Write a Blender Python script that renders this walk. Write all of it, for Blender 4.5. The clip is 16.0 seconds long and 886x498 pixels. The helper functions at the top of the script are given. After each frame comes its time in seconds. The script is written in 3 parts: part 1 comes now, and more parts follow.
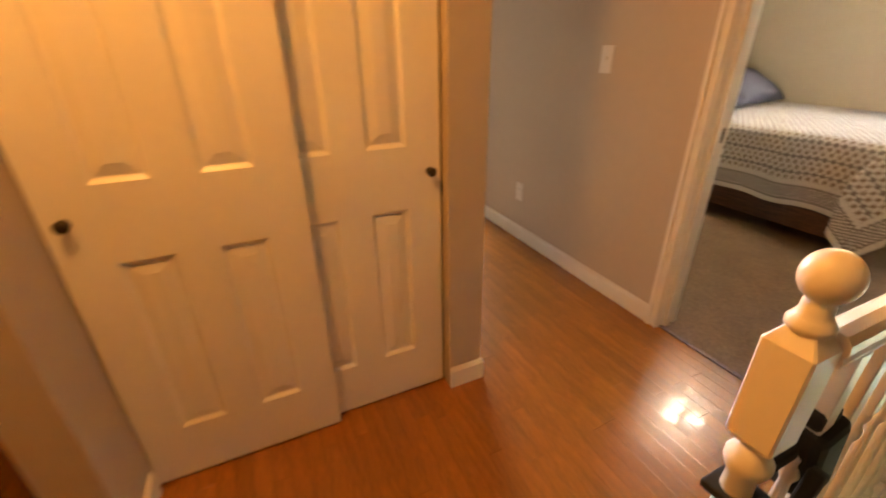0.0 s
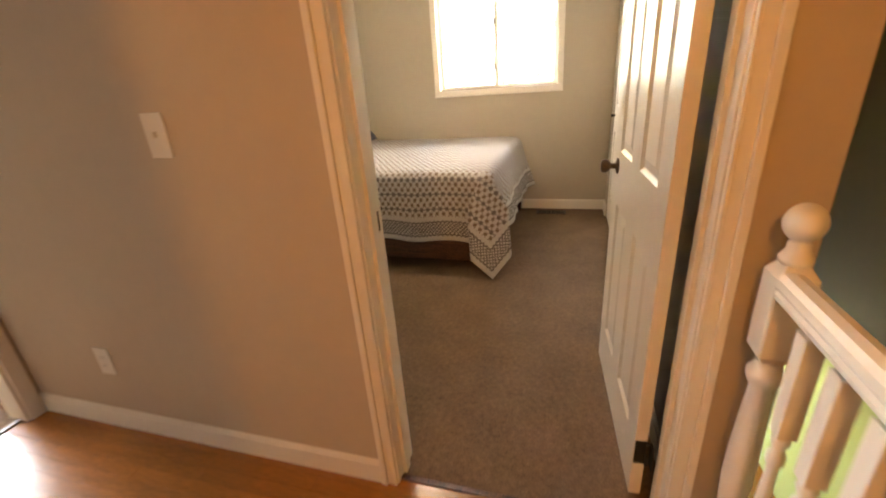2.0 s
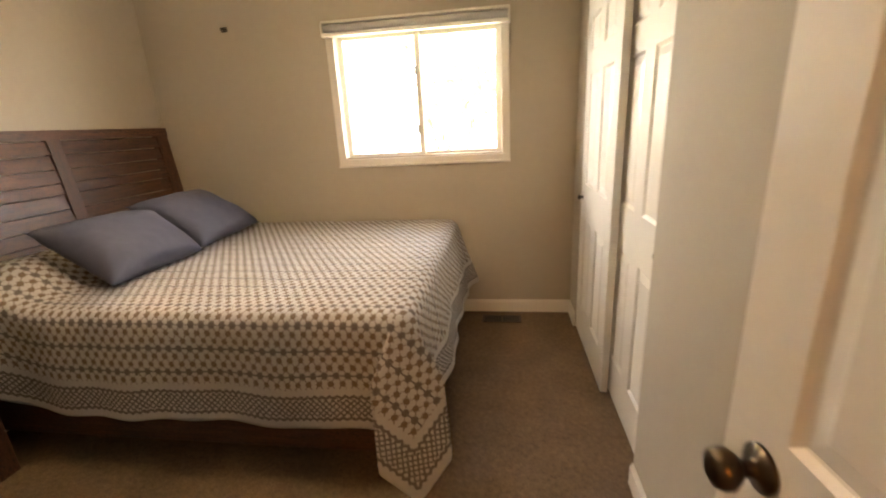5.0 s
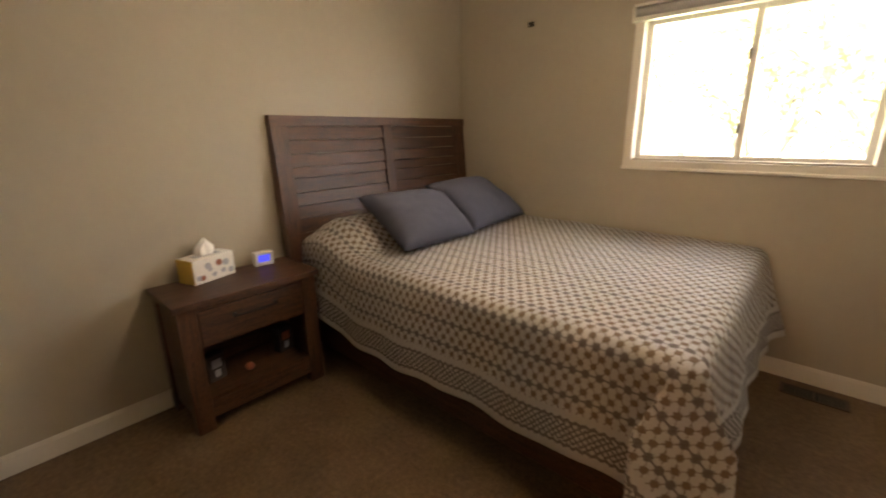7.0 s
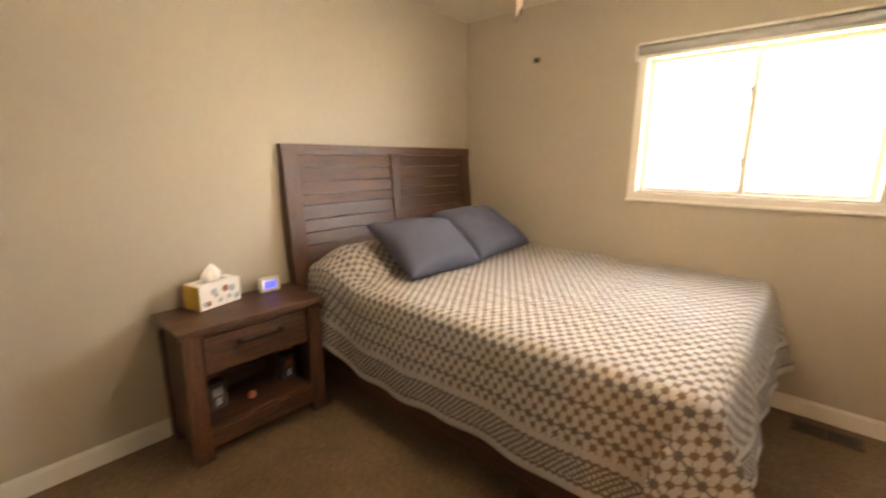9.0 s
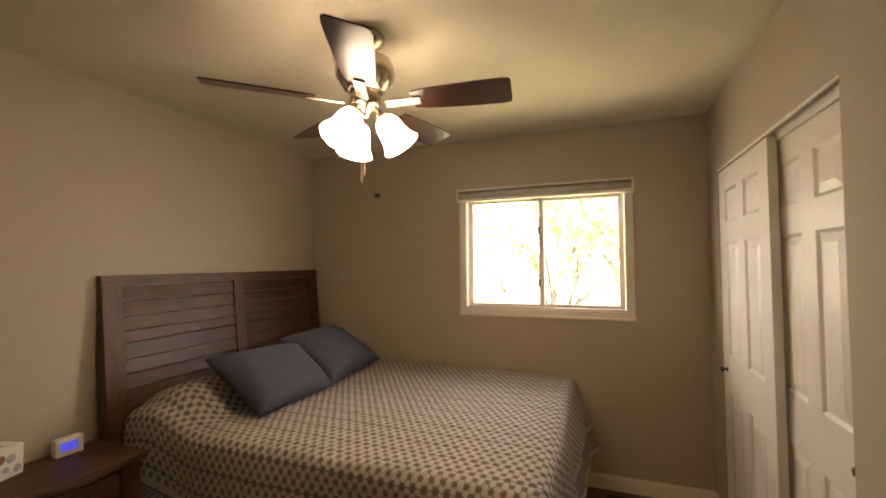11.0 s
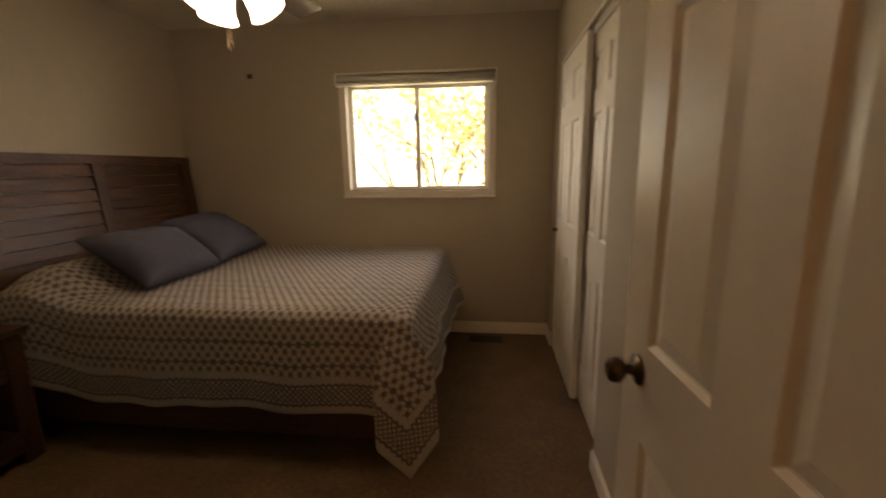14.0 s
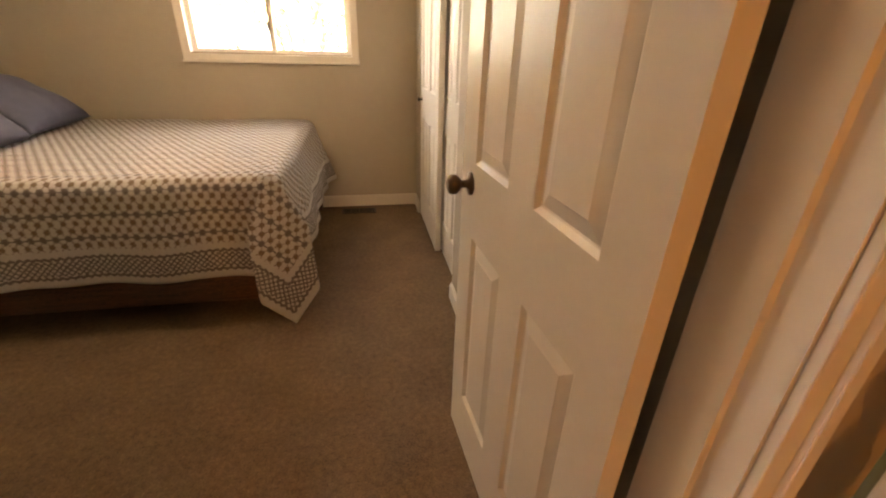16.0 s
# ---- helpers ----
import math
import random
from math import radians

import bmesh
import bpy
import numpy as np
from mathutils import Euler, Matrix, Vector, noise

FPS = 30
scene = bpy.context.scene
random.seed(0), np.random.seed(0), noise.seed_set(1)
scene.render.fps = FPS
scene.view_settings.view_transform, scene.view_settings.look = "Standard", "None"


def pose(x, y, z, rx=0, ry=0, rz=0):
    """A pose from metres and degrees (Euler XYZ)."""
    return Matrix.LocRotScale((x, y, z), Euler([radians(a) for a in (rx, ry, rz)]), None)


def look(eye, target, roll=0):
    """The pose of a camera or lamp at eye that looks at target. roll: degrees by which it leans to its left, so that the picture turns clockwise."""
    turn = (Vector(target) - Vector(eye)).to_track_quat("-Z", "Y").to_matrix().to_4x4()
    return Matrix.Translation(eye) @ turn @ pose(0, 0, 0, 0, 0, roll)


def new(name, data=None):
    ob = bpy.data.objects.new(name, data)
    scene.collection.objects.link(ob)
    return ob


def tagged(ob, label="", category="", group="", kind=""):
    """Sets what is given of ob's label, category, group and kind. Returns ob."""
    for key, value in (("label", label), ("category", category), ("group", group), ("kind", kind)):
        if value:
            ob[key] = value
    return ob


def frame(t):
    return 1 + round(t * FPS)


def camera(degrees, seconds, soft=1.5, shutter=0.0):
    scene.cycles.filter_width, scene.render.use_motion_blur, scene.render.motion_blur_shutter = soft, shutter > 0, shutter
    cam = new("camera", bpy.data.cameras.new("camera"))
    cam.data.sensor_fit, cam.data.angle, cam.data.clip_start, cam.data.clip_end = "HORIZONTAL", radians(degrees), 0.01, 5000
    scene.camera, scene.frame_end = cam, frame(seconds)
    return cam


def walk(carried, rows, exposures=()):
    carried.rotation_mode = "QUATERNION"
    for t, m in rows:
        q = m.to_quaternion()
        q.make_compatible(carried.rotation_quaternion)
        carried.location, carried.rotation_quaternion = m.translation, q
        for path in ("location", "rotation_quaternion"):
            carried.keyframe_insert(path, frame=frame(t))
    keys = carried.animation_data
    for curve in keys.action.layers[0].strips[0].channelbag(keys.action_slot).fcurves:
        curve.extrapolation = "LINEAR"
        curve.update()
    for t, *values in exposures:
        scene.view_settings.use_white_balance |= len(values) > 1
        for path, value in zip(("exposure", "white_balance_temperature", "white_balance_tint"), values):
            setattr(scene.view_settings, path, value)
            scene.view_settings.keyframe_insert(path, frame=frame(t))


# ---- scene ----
cam = camera(93.2, 16.0, soft=1.9, shutter=0.5)
PATH = [
    (0, (1.068, -1.67, 1.278), (-0.566, -0.92, 0.401), -0.7),
    (0.5, (0.895, -1.502, 1.27), (-0.584, -0.457, 0.421), -1.9),
    (1, (0.732, -1.315, 1.27), (-0.542, -0.029, 0.419), -1.3),
    (1.5, (0.577, -1.139, 1.3), (-0.172, 0.531, 0.495), -2.2),
    (2, (0.486, -0.94, 1.3), (-0.074, 0.825, 0.545), -4.3),
    (2.5, (0.439, -0.651, 1.303), (0.014, 1.16, 0.569), -2.7),
    (3, (0.378, -0.468, 1.31), (0.278, 1.399, 0.598), -2.7),
    (3.2, (0.373, -0.413, 1.316), (0.324, 1.45, 0.591), -1.8),
    (5.3, (0.328, 0.386, 1.38), (-0.053, 2.274, 0.842), -2.6),
    (5.5, (0.279, 0.402, 1.374), (-0.207, 2.269, 0.847), -1.5),
    (6, (0.239, 0.44, 1.368), (-0.565, 2.188, 0.821), -1.2),
    (6.5, (0.192, 0.445, 1.366), (-0.881, 2.04, 0.815), -1.0),
    (7, (0.153, 0.432, 1.361), (-1.127, 1.872, 0.822), -0.7),
    (7.5, (0.101, 0.386, 1.379), (-1.364, 1.627, 0.818), -0.0),
    (8, (0.087, 0.402, 1.359), (-1.472, 1.521, 0.794), -1.1),
    (8.5, (0.087, 0.414, 1.352), (-1.411, 1.611, 0.784), -1.2),
    (9, (0.12, 0.405, 1.381), (-1.175, 1.87, 0.959), 0.2),
    (9.5, (0.155, 0.36, 1.451), (-0.867, 2.065, 1.228), 0.7),
    (9.7, (0.188, 0.348, 1.479), (-0.752, 2.108, 1.346), 1.1),
    (11.8, (0.215, 0.202, 1.51), (-0.298, 2.133, 1.589), -0.7),
    (12, (0.236, 0.211, 1.494), (-0.16, 2.171, 1.455), -0.2),
    (12.5, (0.313, 0.194, 1.472), (0.123, 2.178, 1.31), -0.5),
    (13, (0.368, 0.137, 1.452), (0.191, 2.114, 1.205), 0.2),
    (13.5, (0.38, 0.059, 1.417), (0.016, 1.991, 1.05), 0.1),
    (14, (0.362, -0.031, 1.35), (0.141, 1.92, 0.969), -0.8),
    (14.5, (0.407, -0.115, 1.33), (0.636, 1.812, 0.845), 0.1),
    (15, (0.405, -0.186, 1.302), (0.826, 1.66, 0.657), -0.4),
    (15.5, (0.399, -0.234, 1.266), (0.833, 1.532, 0.432), 1.0),
    (16, (0.392, -0.236, 1.262), (0.742, 1.531, 0.392), 1.7),
]
walk(cam, [(t, look(eye, target, roll)) for t, eye, target, roll in PATH], [
    (0, 4.95, 6600, 12), (1, 4.8, 6600, 13), (2.5, 4.9, 6600, 12), (3, 4.95, 6600, 11), (5.5, 4.1, 7100, 16), (6.5, 3.83, 6950, 15), (7, 3.76, 6900, 15), (8, 4.5, 6800, 14), (9.5, 4.7, 6850, 14),
    (11.8, 2.23, 8100, 23), (12.5, 1.93, 8100, 23), (13.5, 2.12, 8150, 22), (14.5, 2.84, 8250, 20), (15, 3.14, 7950, 20), (15.5, 3.68, 7950, 20), (16, 4.22, 8000, 20)])
# ---- world and light ----
def make_world():
    w = bpy.data.worlds.new("sky")
    w.use_nodes = True
    nt = w.node_tree
    sky = nt.nodes.new("ShaderNodeTexSky")
    sky.sky_type = "NISHITA"
    sky.sun_disc = False
    sky.sun_elevation, sky.sun_rotation = radians(53), radians(187)
    nt.links.new(sky.outputs[0], nt.nodes["Background"].inputs[0])
    nt.nodes["Background"].inputs[1].default_value = 0.15
    scene.world = w
make_world()

def lamp(name, kind, m, energy, color=(1, 1, 1), **kw):
    d = bpy.data.lights.new(name, kind)
    d.energy, d.color = energy, color
    if kind == "AREA":
        d.shape = "RECTANGLE"
        d.size, d.size_y = kw["size"]
    elif kind == "SUN":
        d.angle = radians(kw["angle"])
    else:
        d.shadow_soft_size = kw.get("radius", 0.05)
    ob = new(name, d)
    ob.matrix_world = m
    return ob

lamp("sun", "SUN", look((0, 0, 0), (0.1, 0.8, -1.1)), 5.0, (1, 0.94, 0.85), angle=0.5)
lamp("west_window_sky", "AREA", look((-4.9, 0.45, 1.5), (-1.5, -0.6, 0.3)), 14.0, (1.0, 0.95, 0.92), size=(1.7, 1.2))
for x, y, z, energy, size in ((-0.2, 6.3, 3.75, 20.0, (5.0, 1.6)), (2.3, 5.2, 2.3, 20.0, (2.2, 2.0)), (-3.0, 5.1, 2.3, 20.0, (2.2, 2.0))):
    lamp("window_sky", "AREA", look((x, y, z), (-0.2, 3.3, 1.6)), energy, (1.0, 0.96, 0.92), size=size)
lamp("window_lawn", "AREA", look((-0.2, 5.6, -0.6), (-0.2, 3.3, 1.6)), 15.0, (1.0, 0.96, 0.5), size=(4.0, 1.6))
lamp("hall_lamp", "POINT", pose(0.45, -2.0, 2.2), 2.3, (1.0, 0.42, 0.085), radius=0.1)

# ---- materials ----
def material(name, color, rough=0.6, metal=0.0, spread=0.08, scale=6.0, bump=0.0, bump_scale=60.0, stretch=(1, 1, 1), coat=0.0, emit=0.0, random_value=0.0, fine=0.5, grain=0.0, sharp=0.2):
    """Two scales of noise vary the colour and the gloss; a fine bump gives relief."""
    m = bpy.data.materials.new(name)
    m.use_nodes = True
    nt = m.node_tree
    N, L = nt.nodes.new, nt.links.new
    b = nt.nodes["Principled BSDF"]
    b.inputs["Roughness"].default_value, b.inputs["Metallic"].default_value = rough, metal
    b.inputs["Coat Weight"].default_value = coat
    tc, mp = N("ShaderNodeTexCoord"), N("ShaderNodeMapping")
    mp.inputs["Scale"].default_value = stretch
    L(tc.outputs["Object"], mp.inputs[0])
    n1, n2 = N("ShaderNodeTexNoise"), N("ShaderNodeTexNoise")
    n1.inputs["Scale"].default_value, n2.inputs["Scale"].default_value = scale, scale * 9
    n1.inputs["Detail"].default_value = n2.inputs["Detail"].default_value = 4
    L(mp.outputs[0], n1.inputs[0]), L(mp.outputs[0], n2.inputs[0])
    mix = N("ShaderNodeMix")
    mix.inputs[0].default_value = fine
    L(n1.outputs[0], mix.inputs[2]), L(n2.outputs[0], mix.inputs[3])
    ramp = N("ShaderNodeValToRGB")
    ramp.color_ramp.elements[0].position, ramp.color_ramp.elements[1].position = 0.5 - sharp, 0.5 + sharp
    ramp.color_ramp.elements[0].color = (*[max(c * (1 - spread), 0) for c in color], 1)
    ramp.color_ramp.elements[1].color = (*[min(c * (1 + spread), 1) for c in color], 1)
    L(mix.outputs[0], ramp.inputs[0])
    out = ramp.outputs[0]
    if random_value:
        oi, hs, mr = N("ShaderNodeObjectInfo"), N("ShaderNodeHueSaturation"), N("ShaderNodeMapRange")
        mr.inputs[3].default_value, mr.inputs[4].default_value = 1 - random_value, 1 + random_value
        L(oi.outputs["Random"], mr.inputs[0]), L(mr.outputs[0], hs.inputs["Value"]), L(out, hs.inputs["Color"])
        out = hs.outputs[0]
    if grain:
        n4, hs, mr = N("ShaderNodeTexNoise"), N("ShaderNodeHueSaturation"), N("ShaderNodeMapRange")
        n4.inputs["Scale"].default_value, n4.inputs["Detail"].default_value = 150, 5
        mr.inputs[1].default_value, mr.inputs[2].default_value = 0.3, 0.7
        mr.inputs[3].default_value, mr.inputs[4].default_value = 1 - grain, 1 + grain
        L(mp.outputs[0], n4.inputs[0]), L(n4.outputs[0], mr.inputs[0]), L(mr.outputs[0], hs.inputs["Value"]), L(out, hs.inputs["Color"])
        out = hs.outputs[0]
    L(out, b.inputs["Base Color"])
    if bump:
        n3, bp = N("ShaderNodeTexNoise"), N("ShaderNodeBump")
        n3.inputs["Scale"].default_value, n3.inputs["Detail"].default_value = bump_scale, 3
        L(mp.outputs[0], n3.inputs[0]), L(n3.outputs[0], bp.inputs["Height"])
        bp.inputs["Strength"].default_value, bp.inputs["Distance"].default_value = bump, 0.01
        L(bp.outputs[0], b.inputs["Normal"])
    if emit:
        b.inputs["Emission Color"].default_value = (*color, 1)
        b.inputs["Emission Strength"].default_value = emit
    return m

WALL = material("wall_paint", (0.41, 0.358, 0.275), 0.75, spread=0.03, scale=2, bump=0.05, bump_scale=250)
HALLWALL = material("hall_paint", (0.45, 0.375, 0.285), 0.7, spread=0.03, scale=2, bump=0.05, bump_scale=250)
CEIL = material("ceiling_paint", (0.58, 0.53, 0.43), 0.9, spread=0.03, scale=3, bump=0.3, bump_scale=120)
WHITE = material("white_paint", (0.70, 0.66, 0.58), 0.35, spread=0.025, scale=5, bump=0.03, bump_scale=200)
CARPET = material("carpet", (0.182, 0.117, 0.066), 0.95, sharp=0.15, spread=0.26, scale=5, fine=0.6, bump=1.0, bump_scale=260, grain=0.3)
OAK = material("oak", (0.238, 0.088, 0.0115), 0.24, spread=0.36, scale=2.5, stretch=(1, 8, 8), coat=0.15, bump=0.16, bump_scale=4, random_value=0.11)
WALNUT = material("dark_wood", (0.076, 0.0325, 0.0150), 0.48, sharp=0.12, spread=0.85, scale=5, fine=0.65, stretch=(12, 1, 12), bump=0.1, bump_scale=40)
WALNUT_Z = material("dark_wood_upright", (0.076, 0.0325, 0.0150), 0.48, sharp=0.12, spread=0.85, scale=5, fine=0.65, stretch=(12, 12, 1), bump=0.1, bump_scale=40, random_value=0.17)
WALNUT_X = material("dark_wood_lengthwise", (0.076, 0.0325, 0.0150), 0.48, sharp=0.12, spread=0.85, scale=5, fine=0.65, stretch=(1, 12, 12), bump=0.1, bump_scale=40, random_value=0.17)
WALNUT_Y = material("dark_wood_crosswise", (0.076, 0.0325, 0.0150), 0.48, sharp=0.12, spread=0.85, scale=5, fine=0.65, stretch=(12, 1, 12), bump=0.1, bump_scale=40, random_value=0.17)
VENT = material("brown_metal", (0.055, 0.032, 0.02), 0.5, metal=0.2)
KNOB = material("aged_bronze", (0.10, 0.072, 0.05), 0.28, metal=1.0)
BRONZE = material("dark_bronze", (0.05, 0.04, 0.03), 0.35, metal=0.8)
IRON = material("blackened_iron", (0.02, 0.017, 0.015), 0.4, metal=0.6)
NICKEL = material("nickel", (0.55, 0.48, 0.38), 0.25, metal=1.0)
# Stairwell dimness is put into the colour, far darker than the hall paint.
STAIRWALL = material("darkened_wall", (0.17, 0.155, 0.115), 0.8, spread=0.04, scale=2, bump=0.05, bump_scale=250)
BLACK = material("black_gap", (0.01, 0.012, 0.01), 0.8)
PILLOW = material("grey_cloth", (0.066, 0.067, 0.094), 0.9, spread=0.1, scale=30, bump=0.3, bump_scale=500)
PLASTIC = material("white_plastic", (0.66, 0.63, 0.57), 0.35, spread=0.02)
GREEN = material("green_wall", (0.50, 0.58, 0.22), 0.8, spread=0.04)
LEAF = material("leaf", (0.56, 0.50, 0.15), 0.7, spread=0.4, scale=3)
BARK = material("bark", (0.17, 0.14, 0.10), 0.9, spread=0.4)
GRASS = material("pale_lawn", (0.42, 0.41, 0.26), 0.95, spread=0.3)

def blanket_material():
    """Rows of linked grey squares and staggered brown dots, with a mitred border, knitted into cream yarn; UV is in metres from the hem."""
    m = material("knitted_blanket", (0.56, 0.54, 0.52), 0.95, spread=0.08, scale=8, bump=0.5, bump_scale=420)
    nt = m.node_tree
    N, L = nt.nodes.new, nt.links.new
    def f(op, a, b=0.0, c=0.0):
        n = N("ShaderNodeMath")
        n.operation = op
        for i, v in enumerate((a, b, c)):
            if isinstance(v, (int, float)):
                n.inputs[i].default_value = v
            else:
                L(v, n.inputs[i])
        return n.outputs[0]
    def wave(x, period, shift=0.0):
        """Signed distance from the middle of the cell, in metres."""
        return f("SUBTRACT", f("MULTIPLY", f("FRACT", f("ADD", f("DIVIDE", x, period), shift)), period), period / 2)
    def band(x, lo, hi):
        return f("MULTIPLY", f("GREATER_THAN", x, lo), f("LESS_THAN", x, hi))
    uv, sep, wob = N("ShaderNodeUVMap"), N("ShaderNodeSeparateXYZ"), N("ShaderNodeTexNoise")
    uv.uv_map = "cloth"
    wob.inputs["Scale"].default_value = 90
    add, sub, scl = N("ShaderNodeVectorMath"), N("ShaderNodeVectorMath"), N("ShaderNodeVectorMath")
    sub.operation, scl.operation = "SUBTRACT", "SCALE"
    sub.inputs[1].default_value, scl.inputs["Scale"].default_value = (0.5, 0.5, 0.5), 0.005
    L(uv.outputs[0], wob.inputs[0]), L(wob.outputs[1], sub.inputs[0]), L(sub.outputs[0], scl.inputs[0])
    L(uv.outputs[0], add.inputs[0]), L(scl.outputs[0], add.inputs[1]), L(add.outputs[0], sep.inputs[0])
    u, v = f("SNAP", sep.outputs[0], 0.0034), f("SNAP", sep.outputs[1], 0.0034)
    pitch, h = 0.0445, 0.0338
    rows = f("DIVIDE", v, h)
    row = f("FLOOR", rows)
    dx = f("ABSOLUTE", wave(u, pitch, f("MULTIPLY", f("MODULO", row, 2.0), 0.5)))
    dy = f("ABSOLUTE", wave(v, h))
    third = f("LESS_THAN", f("MODULO", row, 3.0), 0.5)
    size = f("ADD", f("MULTIPLY", third, 0.0030), 0.0144)
    star = f("MAXIMUM", f("LESS_THAN", f("ADD", dx, dy), size), f("LESS_THAN", f("MAXIMUM", dx, dy), f("MULTIPLY", size, 0.64)))
    cross = f("LESS_THAN", f("ABSOLUTE", f("SUBTRACT", f("MULTIPLY", dx, h), f("MULTIPLY", dy, pitch / 2))), 0.0017 * math.hypot(h, pitch / 2))
    grey = f("MULTIPLY", third, f("MAXIMUM", star, f("LESS_THAN", dy, 0.0024)))
    dots = f("MAXIMUM", f("MULTIPLY", f("SUBTRACT", 1.0, third), star), cross)
    foot = f("LESS_THAN", u, v)
    d = f("MINIMUM", u, v)
    s = f("ADD", f("MULTIPLY", foot, v), f("MULTIPLY", f("SUBTRACT", 1.0, foot), u))
    zig = f("MULTIPLY", f("ABSOLUTE", wave(s, 0.030)), 0.6)
    lines = f("MAXIMUM", band(f("SUBTRACT", d, zig), 0.028, 0.042), band(f("ADD", d, zig), 0.127, 0.141))
    lx, ly = wave(f("ADD", s, d), 0.026), wave(f("SUBTRACT", s, d), 0.026)
    net = f("MULTIPLY", band(d, 0.048, 0.122), f("MAXIMUM", f("LESS_THAN", f("ABSOLUTE", lx), 0.0052), f("LESS_THAN", f("ABSOLUTE", ly), 0.0052)))
    inside = f("GREATER_THAN", d, 0.166)
    grey = f("MAXIMUM", f("MAXIMUM", lines, net), f("MULTIPLY", grey, inside))
    dots = f("MULTIPLY", dots, inside)
    b = nt.nodes["Principled BSDF"]
    base = b.inputs["Base Color"].links[0].from_socket
    for mask, color in ((dots, (0.19, 0.128, 0.08, 1)), (grey, (0.15, 0.125, 0.115, 1))):
        mix = N("ShaderNodeMix")
        mix.data_type = "RGBA"
        L(f("MULTIPLY", mask, 0.92), mix.inputs[0]), L(base, mix.inputs[6])
        mix.inputs[7].default_value = color
        base = mix.outputs[2]
    L(base, b.inputs["Base Color"])
    su, sv = f("SINE", f("MULTIPLY", sep.outputs[0], 1848.0)), f("SINE", f("MULTIPLY", sep.outputs[1], 1848.0))
    knit, old = N("ShaderNodeBump"), b.inputs["Normal"].links[0].from_socket
    L(f("MULTIPLY", su, sv), knit.inputs["Height"]), L(old, knit.inputs["Normal"]), L(knit.outputs[0], b.inputs["Normal"])
    knit.inputs["Strength"].default_value, knit.inputs["Distance"].default_value = 0.5, 0.002
    return m
BLANKET = blanket_material()
GLASS = material("glass", (1, 1, 1), 0.02)
GLASS.node_tree.nodes["Principled BSDF"].inputs["Transmission Weight"].default_value = 1.0
GLASS.node_tree.nodes["Principled BSDF"].inputs["IOR"].default_value = 1.45
CASSETTE = material("grey_blind_fabric", (0.5, 0.48, 0.46), 0.8, spread=0.05, scale=40)
YELLOW = material("yellow_card", (0.62, 0.42, 0.07), 0.6)
CARD = material("printed_card", (0.8, 0.77, 0.72), 0.55)
ORANGE = material("orange_print", (0.36, 0.12, 0.07), 0.6)
GREYPRINT = material("grey_print", (0.42, 0.42, 0.46), 0.6)
TISSUE = material("tissue_paper", (0.85, 0.83, 0.8), 0.9)
CLEAR = material("smoky_plastic", (0.07, 0.06, 0.06), 0.15, spread=0.4, scale=30)
RUG_RED = material("faded_red", (0.5, 0.2, 0.16), 0.6)
FANWOOD = material("fan_blade_wood", (0.036, 0.012, 0.008), 0.3, spread=0.3, stretch=(1, 8, 8))
SHADE = material("lit_glass", (1.0, 0.84, 0.64), 0.3, emit=2.6)
BLUE = material("blue_display", (0.08, 0.1, 1.0), 0.3, emit=0.06)
MATTRESS = material("mattress_cloth", (0.7, 0.68, 0.62), 0.9)

# ---- building helpers ----
def box(bm, x0, x1, y0, y1, z0, z1, bevel=0.0):
    vs = [bm.verts.new((x, y, z)) for z in (z0, z1) for y in (y0, y1) for x in (x0, x1)]
    fs = [bm.faces.new([vs[i] for i in f]) for f in ((0, 2, 3, 1), (4, 5, 7, 6), (0, 1, 5, 4), (1, 3, 7, 5), (3, 2, 6, 7), (2, 0, 4, 6))]
    if bevel:
        es = list({e for f in fs for e in f.edges})
        bmesh.ops.bevel(bm, geom=es, offset=bevel, segments=2, profile=0.5, affect="EDGES")
    return vs

def turned(bm, profile, x=0, y=0, n=20, m=None):
    """A lathe: rings of (radius, height)."""
    rings = []
    for r, z in profile:
        ring = []
        for i in range(n):
            p = Vector((r * math.cos(2 * math.pi * i / n), r * math.sin(2 * math.pi * i / n), z))
            p = m @ p if m else p + Vector((x, y, 0))
            ring.append(bm.verts.new(p))
        rings.append(ring)
    for a, b in zip(rings, rings[1:]):
        for i in range(n):
            f = bm.faces.new((a[i], a[(i + 1) % n], b[(i + 1) % n], b[i]))
            f.smooth = True
    bm.faces.new(rings[0][::-1]), bm.faces.new(rings[-1])

def part(name, bm, mat, parent=None, label="", smooth=False):
    bmesh.ops.recalc_face_normals(bm, faces=bm.faces)
    me = bpy.data.meshes.new(name)
    bm.to_mesh(me)
    bm.free()
    if smooth:
        me.shade_smooth()
    me.materials.append(mat)
    ob = new(name, me)
    if parent:
        ob.parent = parent
    return tagged(ob, label)

def block(name, mat, dims, parent=None, label="", bevel=0.0):
    bm = bmesh.new()
    box(bm, *dims, bevel=bevel)
    return part(name, bm, mat, parent, label)

def thing(name, label, category, x=0, y=0, z=0, rz=0, group=""):
    ob = new(name)
    ob.matrix_world = pose(x, y, z, 0, 0, rz)
    return tagged(ob, label, category, group)

def structure(name, mat, boxes, label="", bevel=0.0):
    bm = bmesh.new()
    for b in boxes:
        box(bm, *b, bevel=bevel)
    return tagged(part(name, bm, mat), label, kind="structure")

